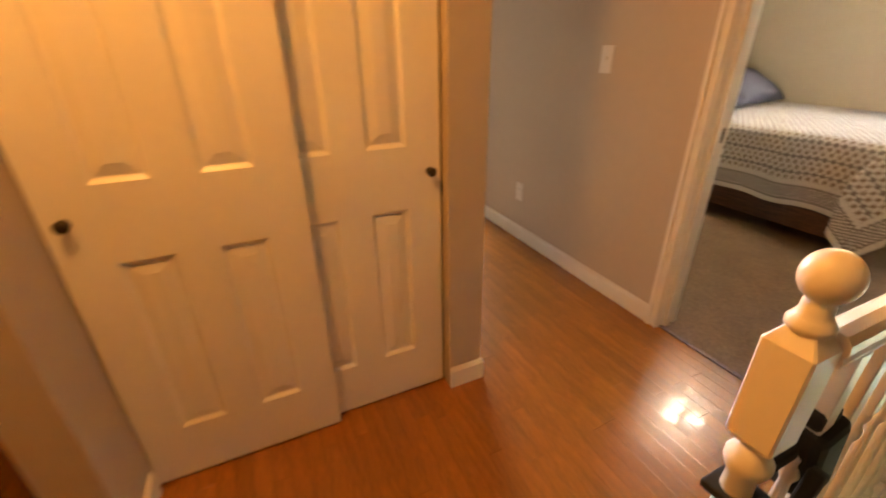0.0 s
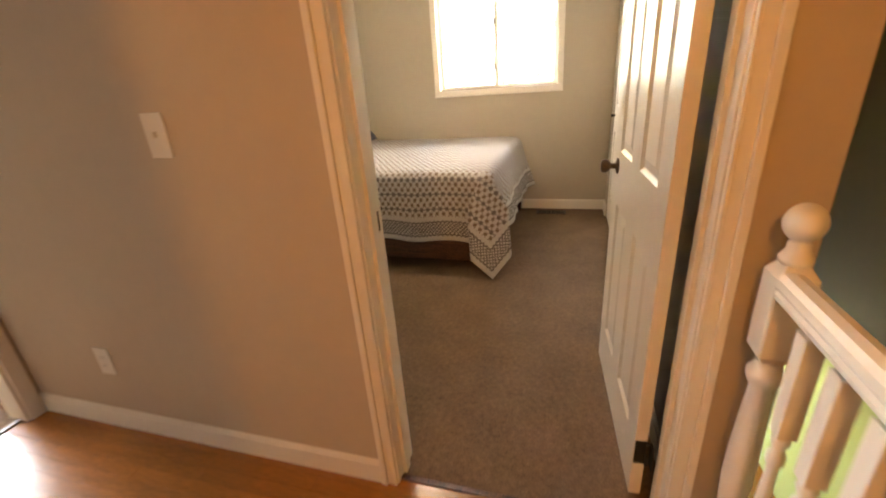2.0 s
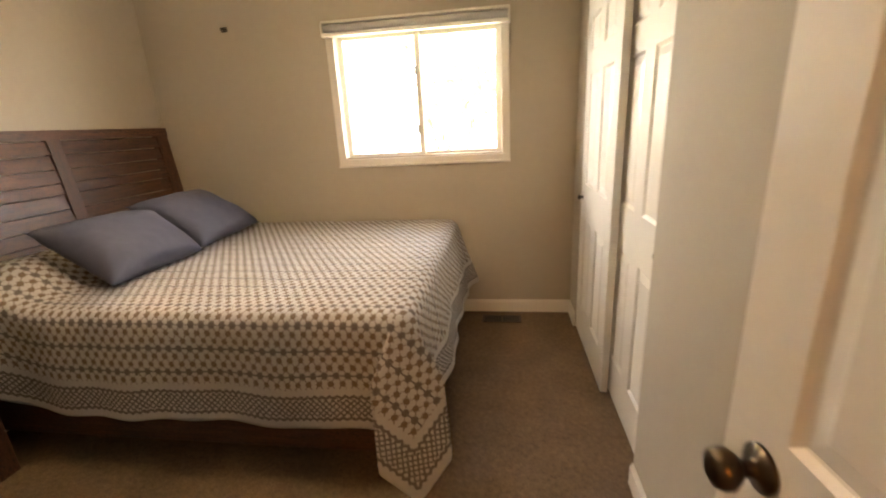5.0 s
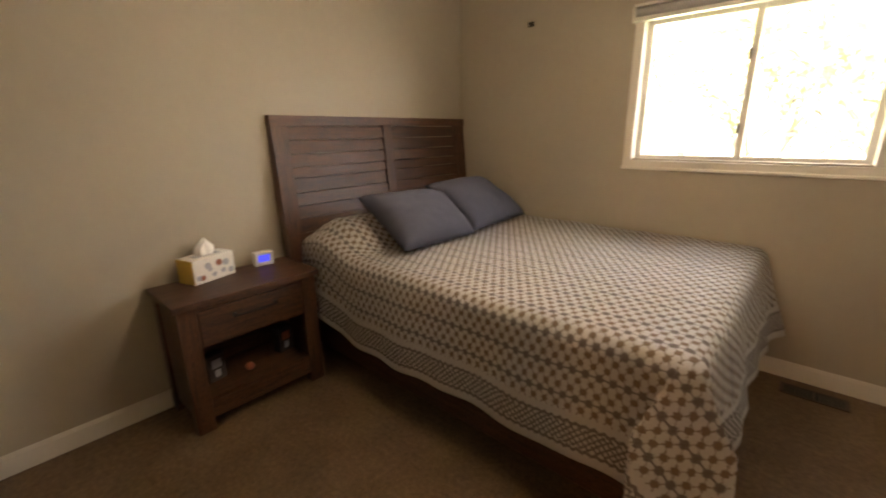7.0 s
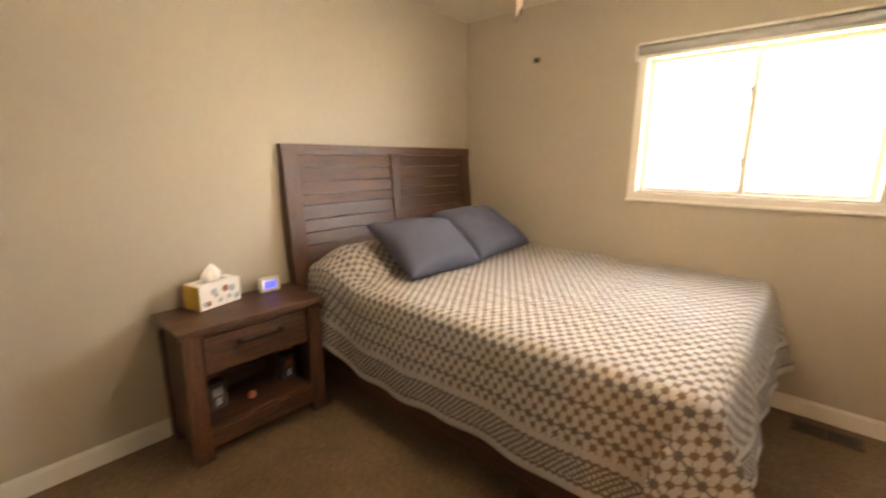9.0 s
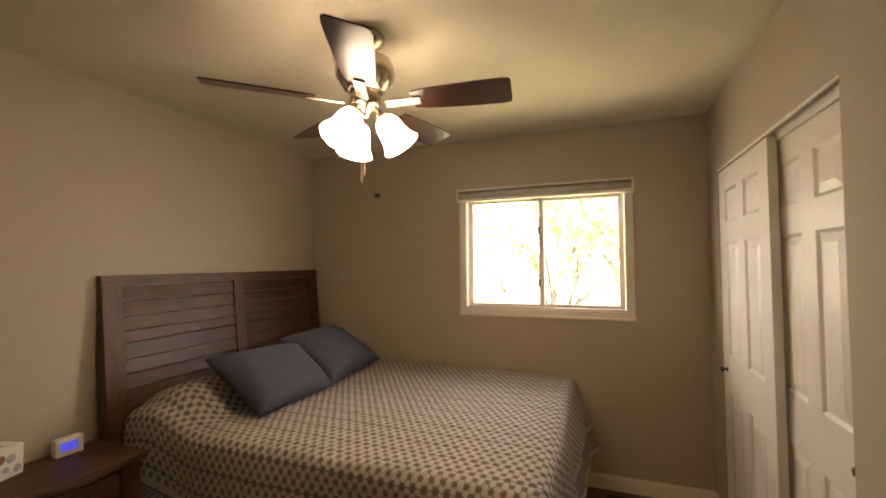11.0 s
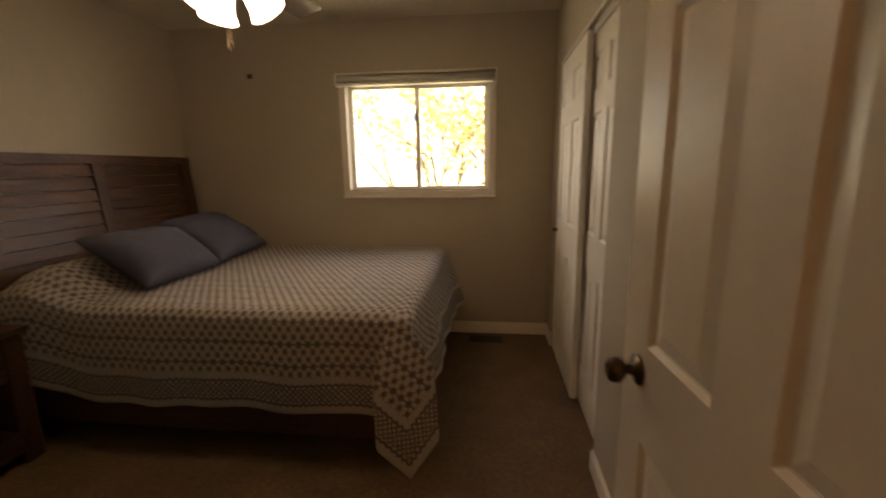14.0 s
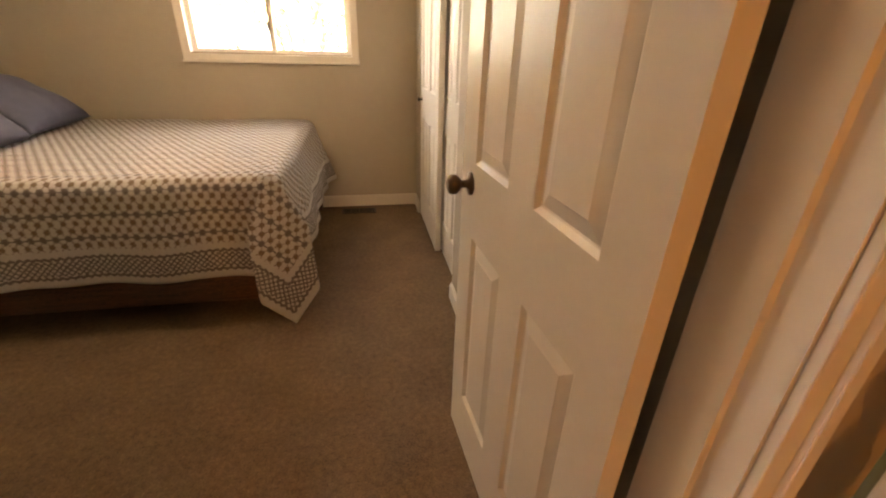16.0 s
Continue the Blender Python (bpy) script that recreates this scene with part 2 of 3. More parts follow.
# ---- structure ----
H = 2.44
WX, EX, SY, SY2, NY = -2.165, 0.833, 0.127, 0.238, 3.276
WIN = (-0.765, 0.36, 1.185, 1.99)
JX, DX = -0.035, 0.780
structure("floor", CARPET, [(WX - .12, EX + .1, 0.025, NY + .16, -.2, 0)], "beige cut-pile carpet in the bedroom")
structure("ceiling", CEIL, [(-5.3, 2.3, -3.4, NY + .16, H, H + .15)], "textured off-white ceiling")
structure("wall_west", WALL, [(WX - .12, WX, SY, NY + .16, 0, H)], "plain beige painted bedroom wall")
structure("wall_north", WALL, [(WX, WIN[0], NY, NY + .16, 0, H), (WIN[1], .94, NY, NY + .16, 0, H), (WIN[0], WIN[1], NY, NY + .16, 0, WIN[2]), (WIN[0], WIN[1], NY, NY + .16, WIN[3], H)], "beige painted wall with a window")
CY0, CY1 = 1.715, 3.045
structure("wall_east", WALL, [(EX, EX + .1, SY, CY0, 0, H), (EX, EX + .1, CY1, NY, 0, H), (EX, EX + .1, CY0, CY1, 2.03, H)], "beige painted wall round the closet opening")
structure("closet_back", WALL, [(EX + .1, EX + .13, SY, NY, 0, H)])
structure("wall_south", HALLWALL, [(WX - .12, JX - .018, 0, SY, 0, H), (WX, -.6, SY, SY2, 0, H), (DX + .018, .97, 0, SY, -.2, H), (JX - .018, DX + .018, 0, SY, 2.05, H)], "beige painted wall between hall and bedroom")
FLOOR = structure("hall_floor", BLACK, [(-1.86, .93, -1.12, 0.02, -.2, -.012), (-1.86, 1.95, -3.3, -1.12, -.2, -.012)], "glossy orange oak strip floor")
structure("wall_hall_south", HALLWALL, [(-1.8, -.12, -1.04, -.962, 0, H)], "beige painted hall wall beside the closet")
structure("wall_closet", HALLWALL, [(-.22, -.12, -1.10, -1.04, 0, H), (-.22, -.12, -2.146, -1.10, 2.03, H)], "beige painted wall round the hall closet")
structure("closet_inside", HALLWALL, [(-.85, -.8, -2.146, -1.04, 0, H)])
structure("wall_return", HALLWALL, [(-.85, .12, -2.26, -2.146, 0, H)], "beige painted wall beside the hall closet")
structure("wall_hall_end", HALLWALL, [(-1.92, -1.8, -.07, 0, 0, H), (-1.92, -1.8, -1.04, -.84, 0, H), (-1.92, -1.8, -.84, -.07, 2.03, H)], "beige wall with an open doorway")
structure("wall_stair_east", STAIRWALL, [(1.95, 2.05, -3.3, 2.6, -2.7, H)], "wall beyond the stairwell, its dimness put into a dark olive colour")
structure("wall_stair", HALLWALL, [(.94, .98, SY, 2.6, -2.7, H), (.93, .98, -1.12, .0, -2.7, -.2), (.98, 1.95, -1.16, -1.12, -2.7, -.2)], "shaded beige wall beyond the stairwell")
# The unseen opening is added to let daylight onto the green lower wall.
structure("wall_stair_end", STAIRWALL, [(.98, 1.95, 2.5, 2.6, -2.7, -1.3), (.98, 1.95, 2.5, 2.6, -.35, H), (.98, 1.08, 2.5, 2.6, -1.3, -.35), (1.85, 1.95, 2.5, 2.6, -1.3, -.35)], "wall at the foot of the stairs, its dimness put into a dark olive colour")
structure("wall_back", HALLWALL, [(-5.3, 2.05, -3.4, -3.3, -2.7, H)])
structure("room_floor", CARPET, [(-5.2, -1.86, -3.3, 2.6, -.2, -.002)], "beige carpet in the far room")
structure("wall_far", HALLWALL, [(-5.2, -5.1, -3.3, -.5, 0, H), (-5.2, -5.1, 1.2, 2.6, 0, H), (-5.2, -5.1, -.5, 1.2, 0, .88), (-5.2, -5.1, -.5, 1.2, 2.1, H), (-5.2, WX - .12, 2.6, 2.7, 0, H), (-1.92, -1.8, -3.3, -1.04, 0, H)], "pale wall with a large window in the far room")
structure("lower_floor", OAK, [(.98, 1.95, -1.12, 2.5, -2.7, -1.5)], "oak floor below the stairwell")
structure("ground", GRASS, [(-3000, 3000, -3000, 3000, -3.2, -3)], "pale sunlit lawn")

# ---- trim, casings and baseboards ----
def casing(name, x0, x1, y, side, top=2.05):
    """A door casing of three legs on one face of a wall; each leg is a flat board with a raised back band and a bead."""
    bm = bmesh.new()
    s = side
    def leg(u0, u1, depth):
        return (min(y, y + s * depth), max(y, y + s * depth))
    for (a, b, dp) in ((.004, .012, .013), (.012, .038, .010), (.038, .058, .018)):
        ya, yb = leg(0, 0, dp)
        box(bm, x0 - b, x0 - a, ya, yb, 0, top + b, bevel=.002)
        box(bm, x1 + a, x1 + b, ya, yb, 0, top + b, bevel=.002)
        box(bm, x0 - a, x1 + a, ya, yb, top + a, top + b, bevel=.002)
    return tagged(part(name, bm, WHITE), "moulded white door casing", kind="structure")
casing("trim", JX, DX, 0, -1)
casing("trim", JX, DX, SY, 1)
structure("door_jamb", WHITE, [(JX - .018, JX, 0.001, SY - .001, 0, 2.05), (DX, DX + .018, 0.001, SY - .001, 0, 2.05), (JX, DX, 0.001, SY - .001, 2.032, 2.05),
                               (JX, JX + .011, .045, .08, 0, 2.032), (DX - .011, DX, .045, .08, 0, 2.032), (JX + .011, DX - .011, .045, .08, 2.02, 2.032)], "white painted door jamb with stops")
structure("threshold", WALNUT, [(JX, DX, .014, .034, -.01, .006)], "thin dark threshold strip")

def baseboard(x0, x1, y0, y1, into, h=.097):
    """Along one wall face; into points into the room as (dx, dy)."""
    bm = bmesh.new()
    for depth, z0, z1 in ((.013, 0, h - .014), (.009, h - .014, h - .006), (.006, h - .006, h)):
        ax, bx = sorted((x0, x1 + into[0] * depth)) if into[0] else (x0, x1)
        ay, by = sorted((y0, y1 + into[1] * depth)) if into[1] else (y0, y1)
        box(bm, ax, bx, ay, by, z0, z1, bevel=.0015)
    return tagged(part("baseboard", bm, WHITE), "white painted baseboard", kind="structure")
baseboard(-1.8, JX - .058, 0, 0, (0, -1))
baseboard(DX + .058, .97, 0, 0, (0, -1))
baseboard(WX, EX, NY, NY, (0, -1))
baseboard(WX, WX, SY2, NY - .013, (1, 0))
baseboard(-.6, JX - .058, SY, SY, (0, 1))
baseboard(WX + .013, -.6, SY2, SY2, (0, 1))
baseboard(EX, EX, CY1, NY - .013, (-1, 0))
baseboard(EX, EX, SY, CY0, (-1, 0))
baseboard(-.12, -.12, -1.10, -.962, (1, 0))
baseboard(-1.8, -.107, -.962, -.962, (0, 1))
baseboard(-.107, .12, -2.146, -2.146, (0, 1))
baseboard(-2.28, -1.92, .0, .0, (0, -1))
structure("trim", WHITE, [(-1.8, -1.785, -.072, -.014, 0, 2.1), (-1.8, -1.785, -.91, -.838, 0, 2.1), (-1.8, -1.785, -.838, -.072, 2.03, 2.1)], "white casing of the far doorway", bevel=.003)
structure("door_jamb", WHITE, [(-1.92, -1.8, -.085, -.07, 0, 2.03), (-1.92, -1.8, -.84, -.825, 0, 2.03)], "white jamb of the far doorway")
structure("threshold", WALNUT, [(-1.86, -1.835, -.825, -.085, -.012, .006)], "thin dark threshold strip")
structure("closet_track", WHITE, [(EX + .035, EX + .045, CY0, CY1, 1.99, 2.03), (EX + .0005, EX + .006, CY0, CY1, 2.018, 2.03)], "white closet door track")

# ---- bedroom window ----
def window():
    w = tagged(new("window_1"), "white vinyl slider window with two panes", kind="structure")
    x0, x1, z0, z1 = WIN
    bm = bmesh.new()
    y0, y1 = NY - .012, NY + .05
    box(bm, x0 - .042, x0 + .012, y0, y1, z0 - .01, z1 + .03, bevel=.003)
    box(bm, x1 - .012, x1 + .042, y0, y1, z0 - .01, z1 + .03, bevel=.003)
    box(bm, x0 + .012, x1 - .012, y0, y1, z1 - .006, z1 + .03, bevel=.003)
    part("window_frame", bm, WHITE, w)
    bm = bmesh.new()
    box(bm, x0 - .042, x1 + .042, y0, y1, 1.128, z0 - .01, bevel=.003)
    box(bm, x0 - .046, x1 + .046, NY - .022, y0 + .004, 1.118, 1.134, bevel=.003)
    part("window_sill", bm, WHITE, w, "white window stool and apron")
    xm = -.205
    for a, b, ya in ((x0 + .012, xm + .018, NY + .05), (xm - .018, x1 - .012, NY + .075)):
        bm = bmesh.new()
        t = .036
        box(bm, a, a + t, ya, ya + .022, z0 - .01, z1, bevel=.002)
        box(bm, b - t, b, ya, ya + .022, z0 - .01, z1, bevel=.002)
        box(bm, a + t, b - t, ya, ya + .022, z0 - .01, z0 + .022, bevel=.002)
        box(bm, a + t, b - t, ya, ya + .022, z1 - .035, z1, bevel=.002)
        part("sash", bm, WHITE, w)
        g = block("pane", GLASS, (a + t, b - t, ya + .009, ya + .013, z0 + .022, z1 - .035), w, "clear glass")
        g.visible_shadow = False
    bm = bmesh.new()
    for z in (1.36, 1.74):
        box(bm, xm - .024, xm - .010, NY + .036, NY + .05, z - .03, z + .03, bevel=.004)
    part("latch", bm, BRONZE, w, "small dark window latches")
window()
def roller_blind():
    t = thing("roller_blind", "rolled-up grey roller blind in a white cassette above the window", "blind", -.203, NY, 1.965)
    block("bottom_rail", WHITE, (-.607, .607, -.062, -.012, .002, .024), t, "white bottom rail", bevel=.003)
    bm = bmesh.new()
    turned(bm, [(.024, -.595), (.024, .595)], n=18, m=Matrix.Translation((0, -.038, .05)) @ Matrix.Rotation(radians(90), 4, "Y"))
    part("fabric_roll", bm, CASSETTE, t, "grey rolled fabric")
    bm = bmesh.new()
    box(bm, -.61, .61, -.046, 0, .082, .098, bevel=.003)
    box(bm, -.61, -.597, -.068, 0, .0, .08, bevel=.003)
    box(bm, .597, .61, -.068, 0, .0, .08, bevel=.003)
    part("cassette", bm, WHITE, t)
roller_blind()
t = thing("wall_hook", "small dark hook screwed to the beige wall", "hook", -1.522, NY, 2.075)
block("back_plate", BRONZE, (-.022, .022, -.006, 0, -.016, .016), t, bevel=.002)
block("peg", BRONZE, (-.008, .008, -.035, -.006, -.008, .008), t, bevel=.003)

# ---- doors ----
def panel_door(t, w, h=2.02, th=.035, stile=.115, mid=.105, mat=WHITE):
    """Six raised panels between stiles and rails; the width runs along local x."""
    pw = (w - 2 * stile - mid) / 2
    cols = ((stile, stile + pw), (w - stile - pw, w - stile))
    rows = ((.20, .78), (.985, 1.60), (1.71, h - .115))
    bm = bmesh.new()
    for a, b in ((0, stile), (w - stile, w)):
        box(bm, a, b, 0, th, 0, h)
    for a, b in ((0, rows[0][0]), (rows[0][1], rows[1][0]), (rows[1][1], rows[2][0]), (rows[2][1], h)):
        box(bm, stile, w - stile, 0, th, a, b)
    for r in rows:
        box(bm, cols[0][1], cols[1][0], 0, th, r[0], r[1])
    bmesh.ops.remove_doubles(bm, verts=bm.verts, dist=1e-5)
    part("frame", bm, mat, t)
    for c in cols:
        for r in rows:
            bm = bmesh.new()
            for face, out in ((th, 1), (0, -1)):
                rings = []
                for inset, depth in ((0, 0), (.004, .0035), (.010, .0085), (.014, .010), (.040, .0035), (.044, .002)):
                    y = face - out * depth
                    rings.append([bm.verts.new(p) for p in ((c[0] + inset, y, r[0] + inset), (c[1] - inset, y, r[0] + inset), (c[1] - inset, y, r[1] - inset), (c[0] + inset, y, r[1] - inset))])
                for p, q in zip(rings, rings[1:]):
                    for i in range(4):
                        bm.faces.new((p[i], p[(i + 1) % 4], q[(i + 1) % 4], q[i]))
                bm.faces.new(rings[-1])
            part("panel", bm, mat, t)

def closet_knob(t, x, side, th):
    bm = bmesh.new()
    y = th if side > 0 else 0
    turned(bm, [(.013, 0), (.013, .003), (.006, .005), (.006, .014), (.014, .019), (.016, .025), (.012, .030), (.004, .032)], n=16,
           m=Matrix.Translation((x, y, .90)) @ Matrix.Rotation(radians(-90 if side > 0 else 90), 4, "X"))
    part("knob", bm, BRONZE, t, "small dark bronze knob")

def bedroom_door():
    d = thing("bedroom_door", "open white six-panel door with a bronze knob", "door", .750, .130, .012, 93.9)
    w, th = .758, .035
    panel_door(d, w, 2.015, th, .108, .124)
    for side in (1, -1):
        bm = bmesh.new()
        turned(bm, [(.032, 0), (.031, .005), (.014, .009), (.011, .014), (.011, .026), (.019, .032), (.0265, .042), (.027, .052), (.023, .061), (.012, .065)], n=24,
               m=Matrix.Translation((w - .076, th if side > 0 else 0, .925)) @ Matrix.Rotation(radians(-90 * side), 4, "X"))
        part("knob", bm, KNOB, d, "aged bronze door knob")
    block("latch_plate", KNOB, (w - .001, w + .0015, .006, .029, .895, .955), d)
    for z in (.18, 1.80):
        bm = bmesh.new()
        box(bm, -.0025, .0, .0, .033, z - .045, z + .045)
        turned(bm, [(.0065, z - .045), (.0065, z + .045)], -.006, -.003, n=10)
        box(bm, -.03, .0, -.0135, -.0115, z - .045, z + .045)
        part("hinge", bm, BLACK, d, "dark hinge")
bedroom_door()
for x, y0, w, kx in ((-.126, -2.14, .59, .045), (-.166, -1.70, .59, .552)):
    c = thing("closet_door", "white six-panel sliding door of the hall closet", "closet door", x, y0, .01, 90, group="hall closet doors")
    panel_door(c, w, 2.01)
    closet_knob(c, kx, -1, .035)
for x, y0, w, kx in ((EX + .085, 1.72, .70, .05), (EX + .040, 2.285, .755, .69)):
    c = thing("closet_door", "white six-panel sliding door of the bedroom closet", "closet door", x, y0, .01, 90, group="bedroom closet doors")
    panel_door(c, w, 2.0)
    closet_knob(c, kx, 1, .035)

# ---- bed ----
def slab(bm, corners, y0, y1):
    """A bar along y whose section is a quad of (x, z)."""
    vs = [[bm.verts.new((x, y, z)) for x, z in corners] for y in (y0, y1)]
    for i in range(4):
        bm.faces.new((vs[0][i], vs[0][(i + 1) % 4], vs[1][(i + 1) % 4], vs[1][i]))
    bm.faces.new(vs[0][::-1]), bm.faces.new(vs[1])

def bed():
    t = thing("bed", "dark wooden bed with a tall plank headboard", "bed")
    lean = lambda z: -2.02 - .11 * (z - .3) / 1.15
    def bar(bm, y0, y1, z0, z1, proud=0.0, thick=.05, tilt=0.0):
        a, b = lean(z0) + proud + tilt, lean(z1) + proud
        slab(bm, [(a, z0), (b, z1), (b - thick, z1), (a - thick, z0)], y0, y1)
    ya, yb = 1.59, 3.262
    for y0, y1 in ((ya, ya + .095), (2.39, 2.465), (yb - .095, yb)):
        bm = bmesh.new()
        bar(bm, y0, y1, 0.0 if y0 != 2.39 else .4, 1.405, thick=.075 if y0 != 2.39 else .05)
        part("headboard_stile", bm, WALNUT_Z, t)
    bm = bmesh.new()
    bar(bm, ya - .004, yb + .004, 1.405, 1.46, .006, .085)
    part("headboard_top_rail", bm, WALNUT_Y, t)
    bm = bmesh.new()
    bar(bm, ya + .095, yb - .095, .3, .42, -.002)
    part("headboard_bottom_rail", bm, WALNUT_Y, t)
    zs = (1.403, 1.324, 1.246, 1.171, 1.11, 1.025, .950, .873, .79, .70, .61, .51, .42)
    for y0, y1 in ((ya + .097, 2.388), (2.467, yb - .097)):
        for k, (hi, lo) in enumerate(zip(zs, zs[1:])):
            bm = bmesh.new()
            bar(bm, y0, y1, lo + .004, hi - .002, -.012 - .004 * (k % 3 == 1), .015, tilt=.010)
            part("plank", bm, WALNUT_Y, t)
    for y0, y1 in ((1.70, 1.73), (3.215, 3.245)):
        block("side_rail", WALNUT_X, (-2.08, .0, y0, y1, .09, .30), t, bevel=.004)
    block("foot_rail", WALNUT_Y, (-.03, .02, 1.70, 3.245, .09, .30), t, bevel=.005)
    for y in (1.665, 3.18):
        block("leg", WALNUT_Z, (-.04, .035, y, y + .075, 0, .31), t, bevel=.005)
    block("slat_base", WALNUT, (-2.05, -.03, 1.73, 3.215, .26, .29), t)
bed()
m = thing("mattress", "thick white mattress on the dark wooden bed", "mattress")
block("mattress_body", MATTRESS, (-2.05, -.05, 1.74, 3.21, .29, .665), m, bevel=.05)

BX, BY0, BY1, TOP = -.045, 1.72, 3.235, .722
def blanket():
    """A grid of cloth laid over the bed: flat on top, round over the edges, hanging down the long side and the foot, with a hanging corner."""
    over, r, step = .495, .055, .0165
    na, nb = int((2.035 + BX * -1 * -1 + over) / step), int((BY1 - BY0 + over) / step)
    a0 = -2.04
    da, db = (BX + over - a0) / na, (BY1 + .03 - (BY0 - over)) / nb
    def side(d, along, foot):
        """How far out and down the cloth hangs at d past the bed's edge, and the waviness of its hem."""
        arc = min(d / r, math.pi / 2)
        down = r * (1 - math.cos(arc)) + max(0, d - r * math.pi / 2)
        fold = (.010 * math.sin(along * 9 + 1.1 * math.sin(along * 3.1)) + .010 * noise.noise(Vector((along * 4, down * 3, 2)))) * min(1, down / .3)
        fold += .008 * math.sin(along * 21 + 2) * min(1, down / .4) ** 2
        if foot:
            far = max(0, min(1, (along - 3.02) / .2))
            fold += .06 * far * far * down / .4
        return r * math.sin(arc) + fold + (.07 if foot else .03) * down / .4, down, (.012 * noise.noise(Vector((along * 3, 7, 2))) + .011 * math.sin(along * 15) * max(0, min(1, (along + .9) / .6)) * (not foot)) * down / .4
    me = bpy.data.meshes.new("blanket")
    verts, uvs, faces = [], [], []
    for j in range(nb + 1):
        for i in range(na + 1):
            a, b = a0 + i * da, BY0 - over + j * db
            dx, dy = max(a - BX, 0), max(BY0 - b, 0)
            px, py = min(a, BX), max(b, BY0)
            head = max(0, min(1, (-1.58 - px) / .3))
            head = head * head * (3 - 2 * head)
            south = max(0, min(1, (py - BY0 + .08) / .18))
            lumps = .006 * noise.noise(Vector((px * 2.2, py * 2.2, 1))) + .0025 * noise.noise(Vector((px * 9, py * 9, 4)))
            top = TOP + lumps + head * (.135 * south + .02) * (1 - .35 * max(0, (-1.92 - px) / .12))
            d = math.hypot(dx, dy)
            if d <= 0:
                x, y, z = px, py, top
            elif dx <= 0 or dy <= 0:
                out, down, lift = side(d, px if dy > dx else py, dx > 0)
                x, y, z = (px + out, py, top - down + lift) if dx > 0 else (px, py - out, top - down + lift)
            else:
                dg, w = (dx + dy) / math.sqrt(2), (dx - dy) / math.sqrt(2)
                f = min(.52 * dg, .135)
                q = max(0, (abs(w) - f) / (dg - f))
                k = q * q * (3 - 2 * q)
                out, down, _ = side(dg * (1 - k) + d * k, BX, False)
                n_out, lat = r * min(1, dg / r) + .26 * down * min(1, dg / .2), max(-f, min(f, w))
                ex, ey = BX + .35 * n_out + .94 * lat, BY0 - .94 * n_out + .35 * lat
                so, _, _ = side(d, py if w > 0 else px, w > 0)
                ax, ay = (BX + so, BY0) if w > 0 else (BX, BY0 - so)
                x, y, z = ex * (1 - q) + ax * q, ey * (1 - q) + ay * q, top - down
            z = max(z, .012)
            verts.append((x, y, z))
            uvs.append((BX + over - a, b - (BY0 - over)))
    for j in range(nb):
        for i in range(na):
            k = j * (na + 1) + i
            faces.append((k, k + 1, k + na + 2, k + na + 1))
    me.from_pydata(verts, [], faces)
    layer = me.uv_layers.new(name="cloth")
    for loop in me.loops:
        layer.data[loop.index].uv = uvs[loop.vertex_index]
    me.shade_smooth()
    me.materials.append(BLANKET)
    ob = new("blanket", me)
    s = ob.modifiers.new("thickness", "SOLIDIFY")
    s.thickness, s.offset = .007, 0
    tagged(ob, "cream knitted blanket with rows of grey and brown medallions", "blanket")
blanket()

def pillow(w, h, th, m, seed, label, sag=(0, 0)):
    """Two domed faces that meet in a seam; pinched corners."""
    n = 26
    bm = bmesh.new()
    grid = {}
    for side in (1, -1):
        for j in range(n + 1):
            for i in range(n + 1):
                edge = i in (0, n) or j in (0, n)
                if edge and side < 0:
                    continue
                u, v = 2 * i / n - 1, 2 * j / n - 1
                pin = 1 - .12 * (1 - u * u) * abs(v) ** 3
                pin2 = 1 - .11 * (1 - v * v) * abs(u) ** 3
                dome = ((1 - abs(u) ** 2.6) * (1 - abs(v) ** 2.6)) ** .48
                crease = .012 * noise.noise(Vector((u * 1.8 + seed, v * 1.8, side))) + .006 * noise.noise(Vector((u * 5 + seed, v * 4, side)))
                slump = (1 + u) * (1 + v) / 4
                p = m @ Vector((u * w / 2 * pin2 + sag[0] * slump, v * h / 2 * pin + sag[1] * slump, side * (dome * th / 2 + crease * dome)))
                grid[i, j, side] = bm.verts.new(p)
                if edge:
                    grid[i, j, -1] = grid[i, j, 1]
    for side in (1, -1):
        for j in range(n):
            for i in range(n):
                f = bm.faces.new([grid[i, j, side], grid[i + 1, j, side], grid[i + 1, j + 1, side], grid[i, j + 1, side]])
                f.smooth = True
    ob = part("pillow", bm, PILLOW)
    tagged(ob, label, "pillow", "pillows on the bed")
def leaning(x, y, z, tilt, turn, roll=0):
    """The pillow's width runs along y, its height up the slope towards the headboard."""
    return Matrix.Translation((x, y, z)) @ Matrix.Rotation(radians(turn), 4, "Z") @ Matrix.Rotation(radians(-tilt), 4, "Y") @ Matrix.Rotation(radians(90), 4, "Z") @ Matrix.Rotation(radians(roll), 4, "Z")
pillow(.57, .48, .205, leaning(-1.575, 2.16, .885, -31, -3), 1, "slate grey cushion leaning at the headboard", sag=(.07, -.06))
pillow(.66, .49, .20, leaning(-1.60, 2.77, .895, -31, 3), 5, "slate grey cushion lying against the first one")

